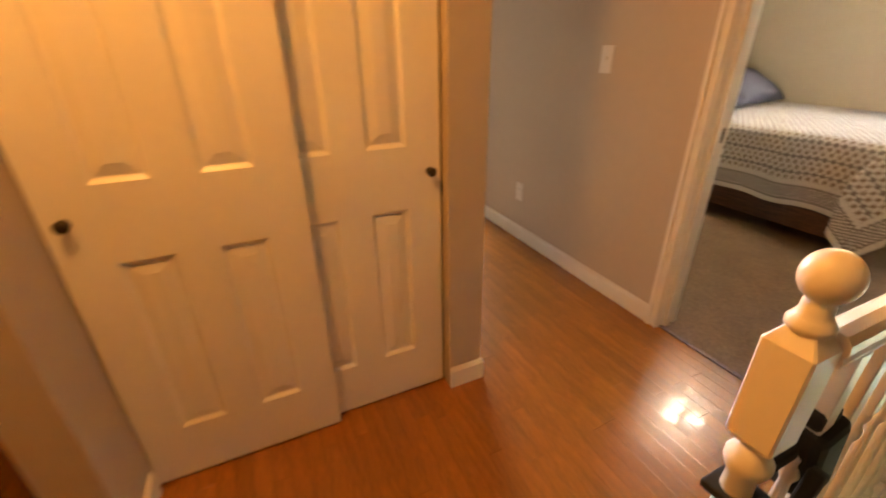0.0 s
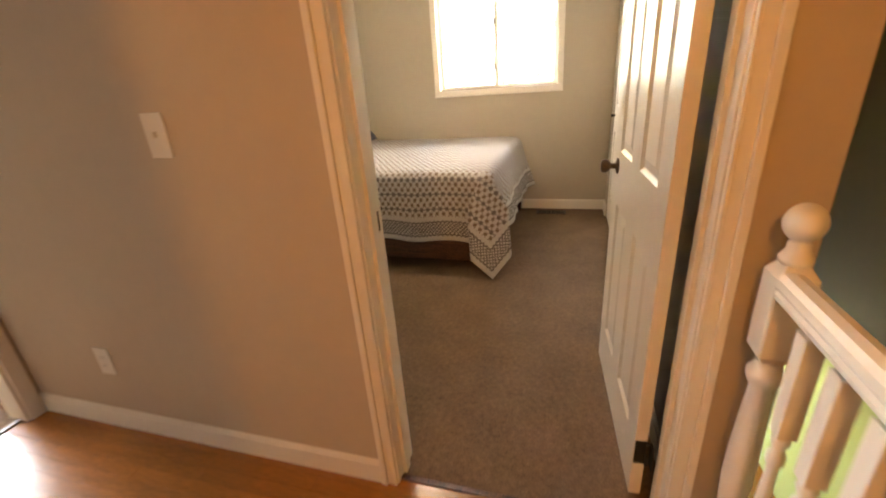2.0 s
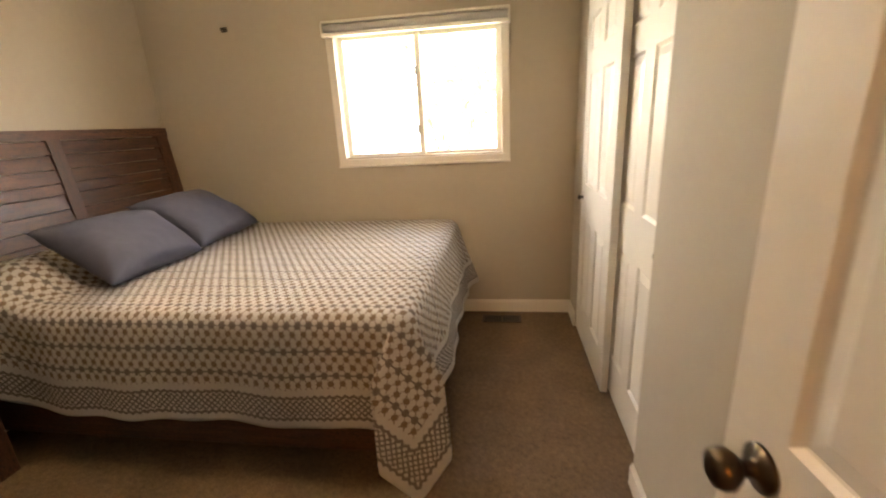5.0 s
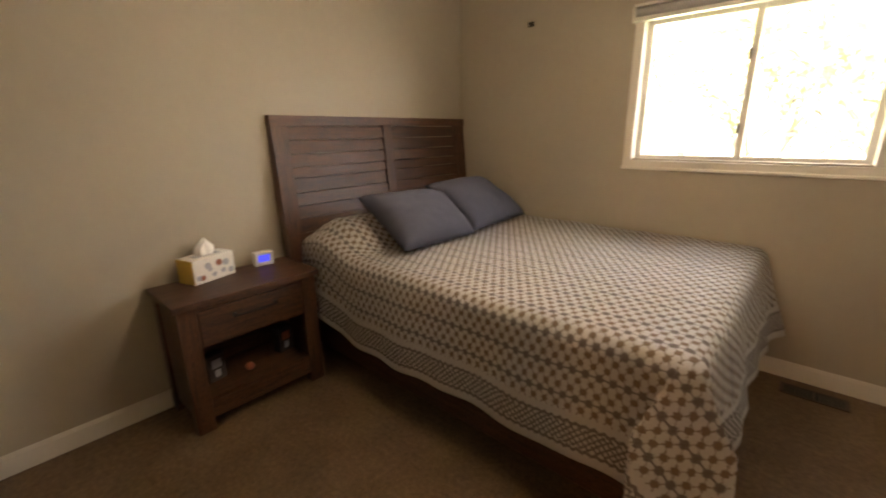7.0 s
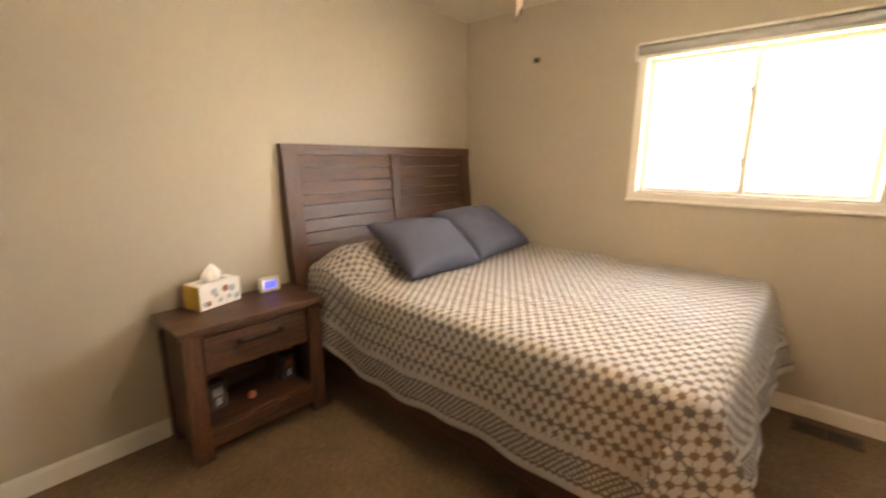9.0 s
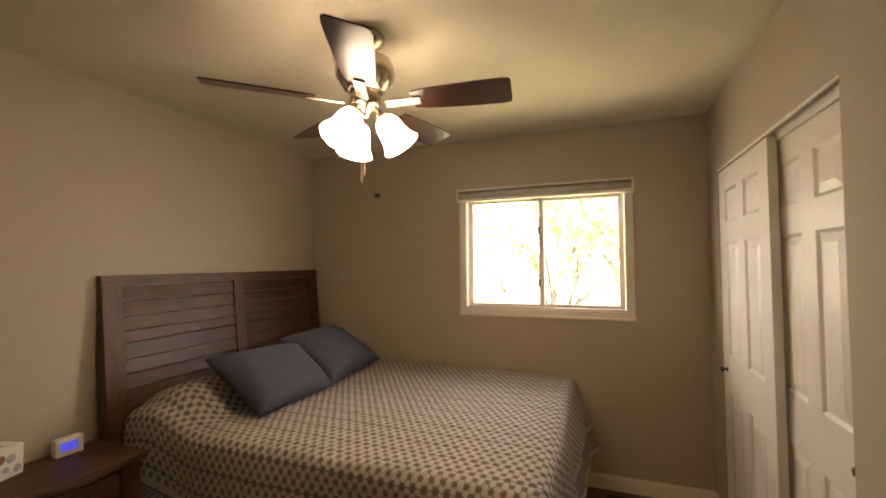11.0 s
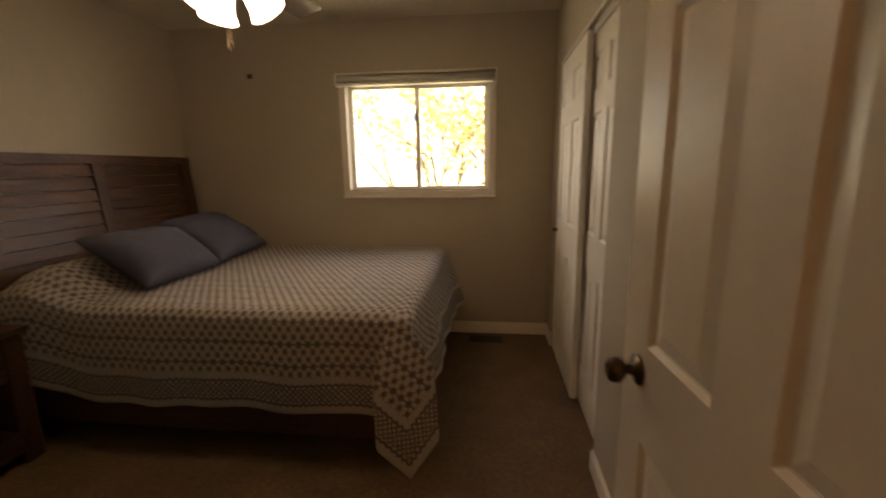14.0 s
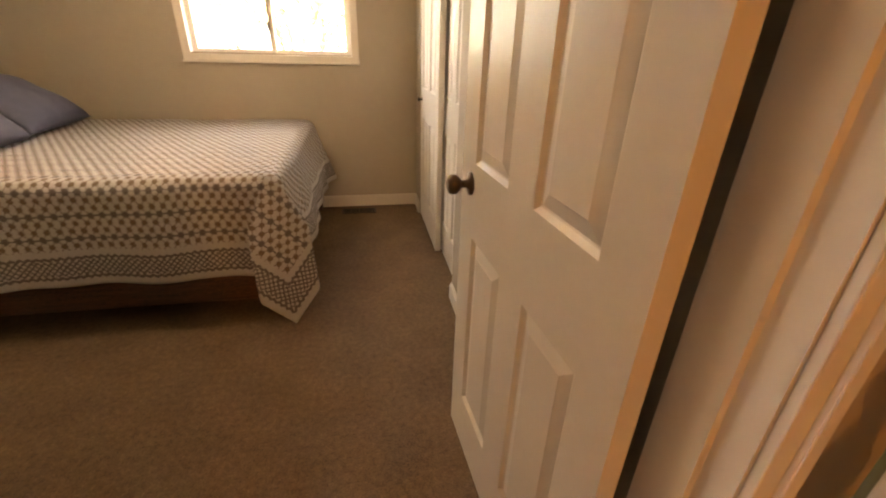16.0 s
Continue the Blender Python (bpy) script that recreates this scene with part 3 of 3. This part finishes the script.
# ---- nightstand ----
def nightstand():
    t = thing("nightstand", "dark wooden nightstand with one drawer and an open shelf", "nightstand", 0, 0, 0)
    x0, x1, y0, y1 = -2.15, -1.80, .905, 1.578
    block("top", WALNUT_Y, (x0 - .005, x1 + .022, y0 - .018, y1 + .018, .628, .657), t, bevel=.004)
    for x in (x0, x1 - .06):
        for y in (y0, y1 - .08):
            bm = bmesh.new()
            box(bm, x, x + .06, y, y + .08, 0, .628, bevel=.004)
            part("leg", bm, WALNUT_Z, t)
    for y in (y0 + .012, y1 - .03):
        block("side_panel", WALNUT_Z, (x0 + .06, x1 - .06, y, y + .018, .07, .628), t)
    block("back_panel", WALNUT, (x0 + .01, x0 + .022, y0 + .08, y1 - .08, .07, .628), t)
    block("front_rail", WALNUT_Y, (x1 - .05, x1 - .004, y0 + .08, y1 - .08, .605, .628), t)
    d = block("drawer", WALNUT_Y, (x1 - .03, x1 - .006, y0 + .084, y1 - .084, .425, .601), t, bevel=.003)
    block("drawer_bottom", WALNUT, (x0 + .06, x1 - .03, y0 + .084, y1 - .084, .41, .425), t)
    bm = bmesh.new()
    for y in (1.135, 1.335):
        box(bm, x1 - .006, x1 + .018, y, y + .014, .530, .552, bevel=.004)
    rings = []
    for i in range(13):
        y, out = 1.139 + .207 * i / 12, .020 + .008 * math.sin(math.pi * i / 12)
        rings.append([bm.verts.new((x1 + out + .006 * math.cos(q), y, .541 + .006 * math.sin(q))) for q in (radians(45 * j) for j in range(8))])
    for p, q in zip(rings, rings[1:]):
        for j in range(8):
            bm.faces.new((p[j], p[(j + 1) % 8], q[(j + 1) % 8], q[j]))
    bm.faces.new(rings[0][::-1]), bm.faces.new(rings[-1])
    part("drawer_handle", bm, IRON, d, "dark bronze bar handle")
    block("shelf", WALNUT_Y, (x0 + .022, x1 - .01, y0 + .08, y1 - .08, .145, .165), t)
    block("bottom_rail", WALNUT_Y, (x1 - .04, x1 - .006, y0 + .08, y1 - .08, .06, .145), t, bevel=.003)
nightstand()

def tissue_box():
    t = thing("tissue_box", "white tissue box with coloured dots and a pulled-up tissue", "tissue box", -2.005, 1.06, .657, 106)
    L, D, Hh = .225, .12, .122
    block("carton", CARD, (0, L, 0, D, 0, Hh), t, bevel=.002)
    block("end_panel", YELLOW, (-.0012, 0, .001, D - .001, .001, Hh - .001), t, "yellow end panel")
    k = random.Random(4)
    for i in range(9):
        x, z, r = .02 + (L - .04) * (i + .5) / 9 + k.uniform(-.008, .008), k.uniform(.022, .095), k.uniform(.010, .019)
        bm = bmesh.new()
        turned(bm, [(r, 0), (r, .0008)], n=16, m=Matrix.Translation((x, 0, z)) @ Matrix.Rotation(radians(90), 4, "X"))
        part("printed_dot", bm, ORANGE if i in (1, 5) else GREYPRINT, t, "orange dot" if i in (1, 5) else "pale grey dot")
    block("opening", GREYPRINT, (.045, L - .045, .035, D - .035, Hh, Hh + .0012), t, "grey oval opening")
    bm = bmesh.new()
    n, rings = 28, []
    for z, r in ((0, .030), (.02, .036), (.04, .030), (.056, .020), (.076, .006)):
        ring = []
        for i in range(n):
            a = 2 * math.pi * i / n
            q = r * (1 + .28 * math.sin(5 * a + z * 30))
            ring.append(bm.verts.new((L / 2 + q * 1.3 * math.cos(a) + z * .1, D / 2 + q * .6 * math.sin(a), Hh + z + .010 * math.sin(3 * a) * z / .075)))
        rings.append(ring)
    for p, q in zip(rings, rings[1:]):
        for i in range(n):
            f = bm.faces.new((p[i], p[(i + 1) % n], q[(i + 1) % n], q[i]))
            f.smooth = True
    bm.faces.new(rings[-1])
    part("tissue", bm, TISSUE, t, "crumpled white tissue")
tissue_box()
def clock():
    t = thing("alarm_clock", "small white digital clock with a blue display", "clock", -2.085, 1.44, .657, -6)
    block("case", PLASTIC, (-.022, .022, -.052, .052, 0, .078), t, bevel=.006)
    block("display", BLUE, (.0215, .0228, -.034, .030, .022, .062), t, "lit blue display")
clock()
for x, y, h, col, lab in ((-1.985, 1.445, .145, ORANGE, "small boxed ornament on the nightstand shelf"), (-1.97, 1.065, .14, GREYPRINT, "small boxed ornament on the nightstand shelf, grey")):
    t = thing("ornament_box", lab, "ornament", x, y, .165, 12)
    block("case", CLEAR, (-.03, .03, -.045, .045, 0, h), t, bevel=.003)
    block("printed_panel", col, (.03, .0312, -.025, .025, h * .5, h * .82), t, "printed patch")
    block("printed_panel", GREYPRINT, (.03, .0312, -.015, .015, h * .15, h * .42), t, "pale printed patch")
t = thing("small_ornament", "small round orange ornament on the nightstand shelf", "ornament", -1.92, 1.22, .165)
bm = bmesh.new()
turned(bm, [(.010, 0), (.020, .008), (.023, .02), (.018, .034), (.006, .042)], n=16)
part("body", bm, ORANGE, t)

# ---- floor vent, switch and outlets ----
def floor_vent():
    t = thing("floor_vent", "brown metal floor vent set in the carpet", "vent", .335, 3.135, 0)
    block("backing", BLACK, (-.12, .12, -.045, .045, 0, .003), t)
    bm = bmesh.new()
    for a in ((-.14, .14, -.057, -.045), (-.14, .14, .045, .057), (-.14, -.12, -.045, .045), (.12, .14, -.045, .045), (-.006, .006, -.045, .045)):
        box(bm, *a, 0, .007, bevel=.0015)
    part("frame", bm, VENT, t)
    for i in range(14):
        x = -.107 + i * .0165
        if abs(x) > .01:
            block("slat", VENT, (x - .003, x + .003, -.045, .045, .002, .006), t)
floor_vent()
def wall_plate(name, label, category, x, y, z, side, holes):
    t = thing(name, label, category, x, y, z, 0 if side < 0 else 180)
    block("plate", PLASTIC, (-.038, .038, -.006, 0, -.062, .062), t, bevel=.002)
    if holes:
        for dz in (-.02, .02):
            s = block("socket", PLASTIC, (-.015, .015, -.008, -.006, dz - .014, dz + .014), t, bevel=.001)
            bm = bmesh.new()
            box(bm, -.008, -.006, -.0085, -.008, dz - .005, dz + .005)
            box(bm, .006, .008, -.0085, -.008, dz - .005, dz + .005)
            part("slot", bm, BLACK, s)
    else:
        block("toggle", PLASTIC, (-.005, .005, -.018, -.006, -.004, .012), t, bevel=.001)
wall_plate("light_switch", "white light switch on the hall wall", "light switch", -.625, 0, 1.205, -1, False)
wall_plate("outlet", "white double outlet low on the hall wall", "outlet", -1.264, 0, .347, -1, True)
wall_plate("outlet", "white double outlet low on the bedroom wall", "outlet", -1.80, SY2, .33, 1, True)
t = thing("strike_plate", "brass strike plate on the door jamb", "strike plate", JX, .098, .93)
block("plate", KNOB, (0, .0018, -.014, .014, -.03, .03), t)
block("latch_hole", BLACK, (.0018, .0022, -.007, .007, -.012, .012), t)

# ---- ceiling fan ----
def ceiling_fan():
    t = thing("ceiling_fan", "ceiling fan with five dark blades and three lit glass shades", "ceiling fan", -.683, 1.70, H)
    bm = bmesh.new()
    turned(bm, [(.075, 0), (.08, -.012), (.078, -.03), (.045, -.05), (.03, -.06), (.03, -.075), (.06, -.09), (.105, -.11), (.118, -.14), (.118, -.175), (.10, -.20), (.085, -.225), (.07, -.235)][::-1], n=32)
    part("motor_housing", bm, NICKEL, t, "brushed nickel motor housing")
    bm = bmesh.new()
    turned(bm, [(.055, -.235), (.062, -.245), (.062, -.285), (.045, -.305), (.02, -.315), (.012, -.335)][::-1], n=28)
    part("switch_housing", bm, NICKEL, t)
    for k in range(5):
        a = radians(8 + 72 * k)
        m = Matrix.Rotation(a, 4, "Z") @ Matrix.Translation((0, 0, -.283)) @ Matrix.Rotation(radians(-14), 4, "X")
        bm = bmesh.new()
        outline = [(.20, .050), (.24, .058), (.34, .066), (.46, .072), (.55, .073), (.578, .069), (.587, .058)]
        pts = [(x, y) for x, y in outline] + [(x, -y) for x, y in reversed(outline)]
        top = [bm.verts.new(m @ Vector((x, y, .0025))) for x, y in pts]
        bot = [bm.verts.new(m @ Vector((x, y, -.0035))) for x, y in pts]
        bm.faces.new(top), bm.faces.new(bot[::-1])
        for i in range(len(pts)):
            bm.faces.new((top[i], top[(i + 1) % len(pts)], bot[(i + 1) % len(pts)], bot[i]))
        blade = part("blade", bm, FANWOOD, t, "dark reddish wood blade")
        bm = bmesh.new()
        box(bm, .085, .235, -.022, .022, -.012, -.004, bevel=.003)
        bmesh.ops.transform(bm, matrix=m, verts=bm.verts)
        part("bracket", bm, NICKEL, t, "bright metal blade bracket")
    for k, a in enumerate((20, 140, 260)):
        a = radians(a)
        m = Matrix.Rotation(a, 4, "Z") @ Matrix.Translation((.045, 0, -.305)) @ Matrix.Rotation(radians(180 - 34), 4, "Y")
        bm = bmesh.new()
        turned(bm, [(.010, -.02), (.010, .02), (.022, .03), (.024, .055), (.020, .057)], n=18, m=m)
        arm = part("lamp_holder", bm, NICKEL, t)
        bm = bmesh.new()
        rings = [(.022, .045), (.040, .056), (.050, .080), (.055, .115), (.062, .150), (.078, .180), (.076, .182), (.060, .152), (.052, .115), (.046, .080), (.02, .058)]
        turned(bm, rings, n=26, m=m)
        part("shade", bm, SHADE, t, "lit frosted bell shade")
    for dx, ln in ((-.007, .28), (.008, .26)):
        bm = bmesh.new()
        turned(bm, [(.0010, -.315), (.0010, -.315 - ln), (.0042, -.318 - ln), (.005, -.335 - ln), (.002, -.345 - ln)][::-1], dx, -.02, n=8)
        part("pull_chain", bm, KNOB, t, "thin pull chain with a small knob")
ceiling_fan()
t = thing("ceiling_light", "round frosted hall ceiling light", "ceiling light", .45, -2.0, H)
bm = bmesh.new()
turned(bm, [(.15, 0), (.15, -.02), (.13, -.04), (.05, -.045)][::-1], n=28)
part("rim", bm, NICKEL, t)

# ---- railing ----
def newel(name, x, y, label):
    t = thing(name, label, "newel post", x, y, 0)
    block("base_block", WHITE, (-.031, .031, -.031, .031, 0, .22), t, bevel=.006)
    bm = bmesh.new()
    turned(bm, [(r * .78, z) for r, z in [(.030, .22), (.040, .235), (.042, .25), (.030, .265), (.026, .28), (.034, .30), (.040, .38), (.038, .48), (.032, .58), (.028, .655), (.036, .665), (.043, .68), (.043, .692), (.032, .705), (.028, .72)]], n=26)
    part("turned_shaft", bm, WHITE, t)
    bm = bmesh.new()
    rings = []
    for z, q in ((.722, .019), (.742, .0335), (.915, .0335), (.938, .019)):
        c = q * .9
        rings.append([bm.verts.new((x, y, z)) for x, y in ((q, -c), (q, c), (c, q), (-c, q), (-q, c), (-q, -c), (-c, -q), (c, -q))])
    for p, q in zip(rings, rings[1:]):
        for i in range(8):
            bm.faces.new((p[i], p[(i + 1) % 8], q[(i + 1) % 8], q[i]))
    bm.faces.new(rings[0][::-1]), bm.faces.new(rings[-1])
    part("top_block", bm, WHITE, t)
    bm = bmesh.new()
    prof = [(.026, .934), (.034, .941), (.035, .949), (.028, .958), (.023, .966), (.023, .978)]
    prof += [(.042 * math.sin(radians(q)), 1.016 - .036 * math.cos(radians(q))) for q in range(25, 180, 11)]
    turned(bm, [(r * .8, z) for r, z in prof], n=30)
    part("ball_cap", bm, WHITE, t, "round white ball cap")
newel("newel_post", .862, -1.05, "white turned newel post with a ball cap, free-standing")
newel("newel_post", .895, -.085, "white turned newel post with a ball cap, against the wall")
def railing():
    t = thing("stair_railing", "white stair railing with turned balusters", "railing", .878, 0, 0)
    bm = bmesh.new()
    prof = [(x * .68, .935 - (.935 - z) * .78) for x, z in [(-.030, .870), (.030, .870), (.034, .884), (.030, .893), (.036, .905), (.034, .922), (.022, .934), (0, .938), (-.022, .934), (-.034, .922), (-.036, .905), (-.030, .893), (-.034, .884)]]
    a = [bm.verts.new((x, -1.02, z)) for x, z in prof]
    b = [bm.verts.new((x, -.13, z)) for x, z in prof]
    for i in range(len(prof)):
        bm.faces.new((a[i], a[(i + 1) % len(prof)], b[(i + 1) % len(prof)], b[i]))
    bm.faces.new(a), bm.faces.new(b[::-1])
    part("handrail", bm, WHITE, t)
    n = 8
    for k in range(n):
        y = -1.02 + (k + 1) * .89 / (n + 1)
        bm = bmesh.new()
        box(bm, -.0165, .0165, y - .0165, y + .0165, 0, .16, bevel=.002)
        box(bm, -.0165, .0165, y - .0165, y + .0165, .66, .872, bevel=.002)
        turned(bm, [(.0105, .158), (.017, .17), (.017, .18), (.010, .195), (.0155, .23), (.0165, .30), (.0145, .42), (.011, .53), (.0095, .58), (.0155, .595), (.0155, .61), (.010, .625), (.016, .645), (.013, .662)], 0, y, n=14)
        part("baluster", bm, WHITE, t)
railing()
def gate_clamp():
    t = thing("gate_clamp", "black child gate clamp strapped to the newel post", "gate clamp", .862, -1.05, 0)
    block("strap", BLACK, (-.036, .036, -.036, .036, .600, .618), t, bevel=.003)
    block("clamp_arm", BLACK, (-.014, .020, .030, .135, .640, .672), t, bevel=.006)
    bm = bmesh.new()
    box(bm, -.036, .036, -.042, .042, -.095, .095, bevel=.016)
    bmesh.ops.transform(bm, matrix=Matrix.Translation((.012, .165, .630)) @ Matrix.Rotation(radians(16), 4, "X"), verts=bm.verts)
    body = part("clamp_body", bm, BLACK, t)
    bm = bmesh.new()
    turned(bm, [(.026, -.020), (.030, -.014), (.030, .014), (.026, .020)], n=14, m=Matrix.Translation((.012, .135, .735)) @ Matrix.Rotation(radians(90), 4, "Y"))
    part("tension_knob", bm, BLACK, body, "ribbed black knob")
    bm = bmesh.new()
    box(bm, -.010, .014, -.012, .012, -.11, .07, bevel=.005)
    bmesh.ops.transform(bm, matrix=Matrix.Translation((.05, .100, .585)) @ Matrix.Rotation(radians(-12), 4, "X"), verts=bm.verts)
    part("lever", bm, BLACK, t)
gate_clamp()

# ---- far room ----
c = thing("low_cabinet", "long white low cabinet under the far window", "cabinet", -4.85, .35, 0)
block("body", WHITE, (-.24, 0, 0, 1.5, .03, .77), c, bevel=.004)
block("top", WHITE, (-.25, .02, -.02, 1.52, .77, .80), c, bevel=.004)
structure("window_sill", RUG_RED, [(-5.1, -5.04, -.5, 1.2, .86, .90)], "faded red window sill")
w = tagged(new("window_2"), "wide window of the far room", kind="structure")
block("frame", WHITE, (-5.13, -5.09, .32, .38, .88, 2.1), w)
g = block("pane", GLASS, (-5.16, -5.155, -.5, 1.2, .88, 2.1), w)
g.visible_shadow = False
structure("wall_lower", GREEN, [(1.93, 1.95, -1.12, 2.5, -1.5, -.21)], "pale green painted wall of the lower floor")

# ---- tree outside ----
def tree(x, y, z, seed, h, name):
    """A forked trunk, limbs that branch twice, and small leaves along the twigs."""
    k = random.Random(seed)
    t = thing("tree", name, "tree", x, y, z)
    bm, lf = bmesh.new(), []
    def limb(p, d, ln, r, level):
        q = p + d * ln
        side = d.orthogonal().normalized()
        up = d.cross(side)
        rings = []
        for c, rr in ((p, r), (q, r * .62)):
            rings.append([bm.verts.new(c + (side * math.cos(i * math.tau / 6) + up * math.sin(i * math.tau / 6)) * rr) for i in range(6)])
        for i in range(6):
            bm.faces.new((rings[0][i], rings[0][(i + 1) % 6], rings[1][(i + 1) % 6], rings[1][i]))
        if level >= 2:
            lf.extend((p.lerp(q, k.random()) + Vector((k.gauss(0, .16), k.gauss(0, .16), k.gauss(0, .14)))) for _ in range(14))
        if level < 5:
            for _ in range(3 if level < 4 else 2):
                nd = (d + Vector((k.uniform(-1, 1), k.uniform(-1, 1), k.uniform(-.4, .75))) * .75).normalized()
                limb(p.lerp(q, k.uniform(.6, 1)), nd, ln * k.uniform(.62, .82), r * .58, level + 1)
    limb(Vector((0, 0, 0)), Vector((.03, .02, 1)).normalized(), h * .30, h * .011, 0)
    part("trunk", bm, BARK, t, "grey-brown trunk and limbs")
    vs, fs = [], []
    for p in lf:
        n = Vector((k.gauss(0, 1), k.gauss(0, 1), k.gauss(0, 1))).normalized()
        a = n.orthogonal().normalized() * k.uniform(.04, .075)
        b = n.cross(a).normalized() * a.length * .55
        i = len(vs)
        vs += [p - a, p + b, p + a, p - b]
        fs.append((i, i + 1, i + 2, i + 3))
    me = bpy.data.meshes.new("crown")
    me.from_pydata(vs, [], fs)
    me.materials.append(LEAF)
    ob = new("crown", me)
    ob.parent = t
    tagged(ob, "sparse yellow-green spring leaves")
tree(-1.3, 9.0, -3, 3, 9.6, "tree with sparse yellow-green spring leaves on the lawn")
tree(1.5, 8.2, -3, 8, 9.6, "tree with a crooked trunk and yellow-green leaves on the lawn")

# ---- floor strips ----
def strips():
    """Oak strips, 57 mm wide and of uneven length, laid along the hall."""
    k = random.Random(7)
    meshes = {}
    y, row = .018, 0
    while y > -3.25:
        x = -1.84 - k.uniform(0, .6)
        x_end = .925 if y > -1.12 else 1.94
        while x < x_end:
            ln = k.choice((.45, .6, .75, .9, 1.1, 1.3))
            a, b = max(x, -1.84), min(x + ln, x_end)
            if b - a > .02:
                key = round(b - a, 3)
                if key not in meshes:
                    bm = bmesh.new()
                    w, e = .0567, .0004
                    lo = [bm.verts.new(p) for p in ((0, -w, -.012), (key - .001, -w, -.012), (key - .001, 0, -.012), (0, 0, -.012))]
                    md = [bm.verts.new(p) for p in ((0, -w, -e), (key - .001, -w, -e), (key - .001, 0, -e), (0, 0, -e))]
                    hi = [bm.verts.new(p) for p in ((e, -w + e, 0), (key - .001 - e, -w + e, 0), (key - .001 - e, -e, 0), (e, -e, 0))]
                    for p, q in ((lo, md), (md, hi)):
                        for i in range(4):
                            bm.faces.new((p[i], p[(i + 1) % 4], q[(i + 1) % 4], q[i]))
                    bm.faces.new(hi)
                    bmesh.ops.recalc_face_normals(bm, faces=bm.faces)
                    me = bpy.data.meshes.new("oak_strip")
                    bm.to_mesh(me)
                    bm.free()
                    me.materials.append(OAK)
                    meshes[key] = me
                ob = new("oak_strip", meshes[key])
                ob.parent = FLOOR
                ob.location = (a, y, 0)
            x += ln
        y -= .057
        row += 1
strips()
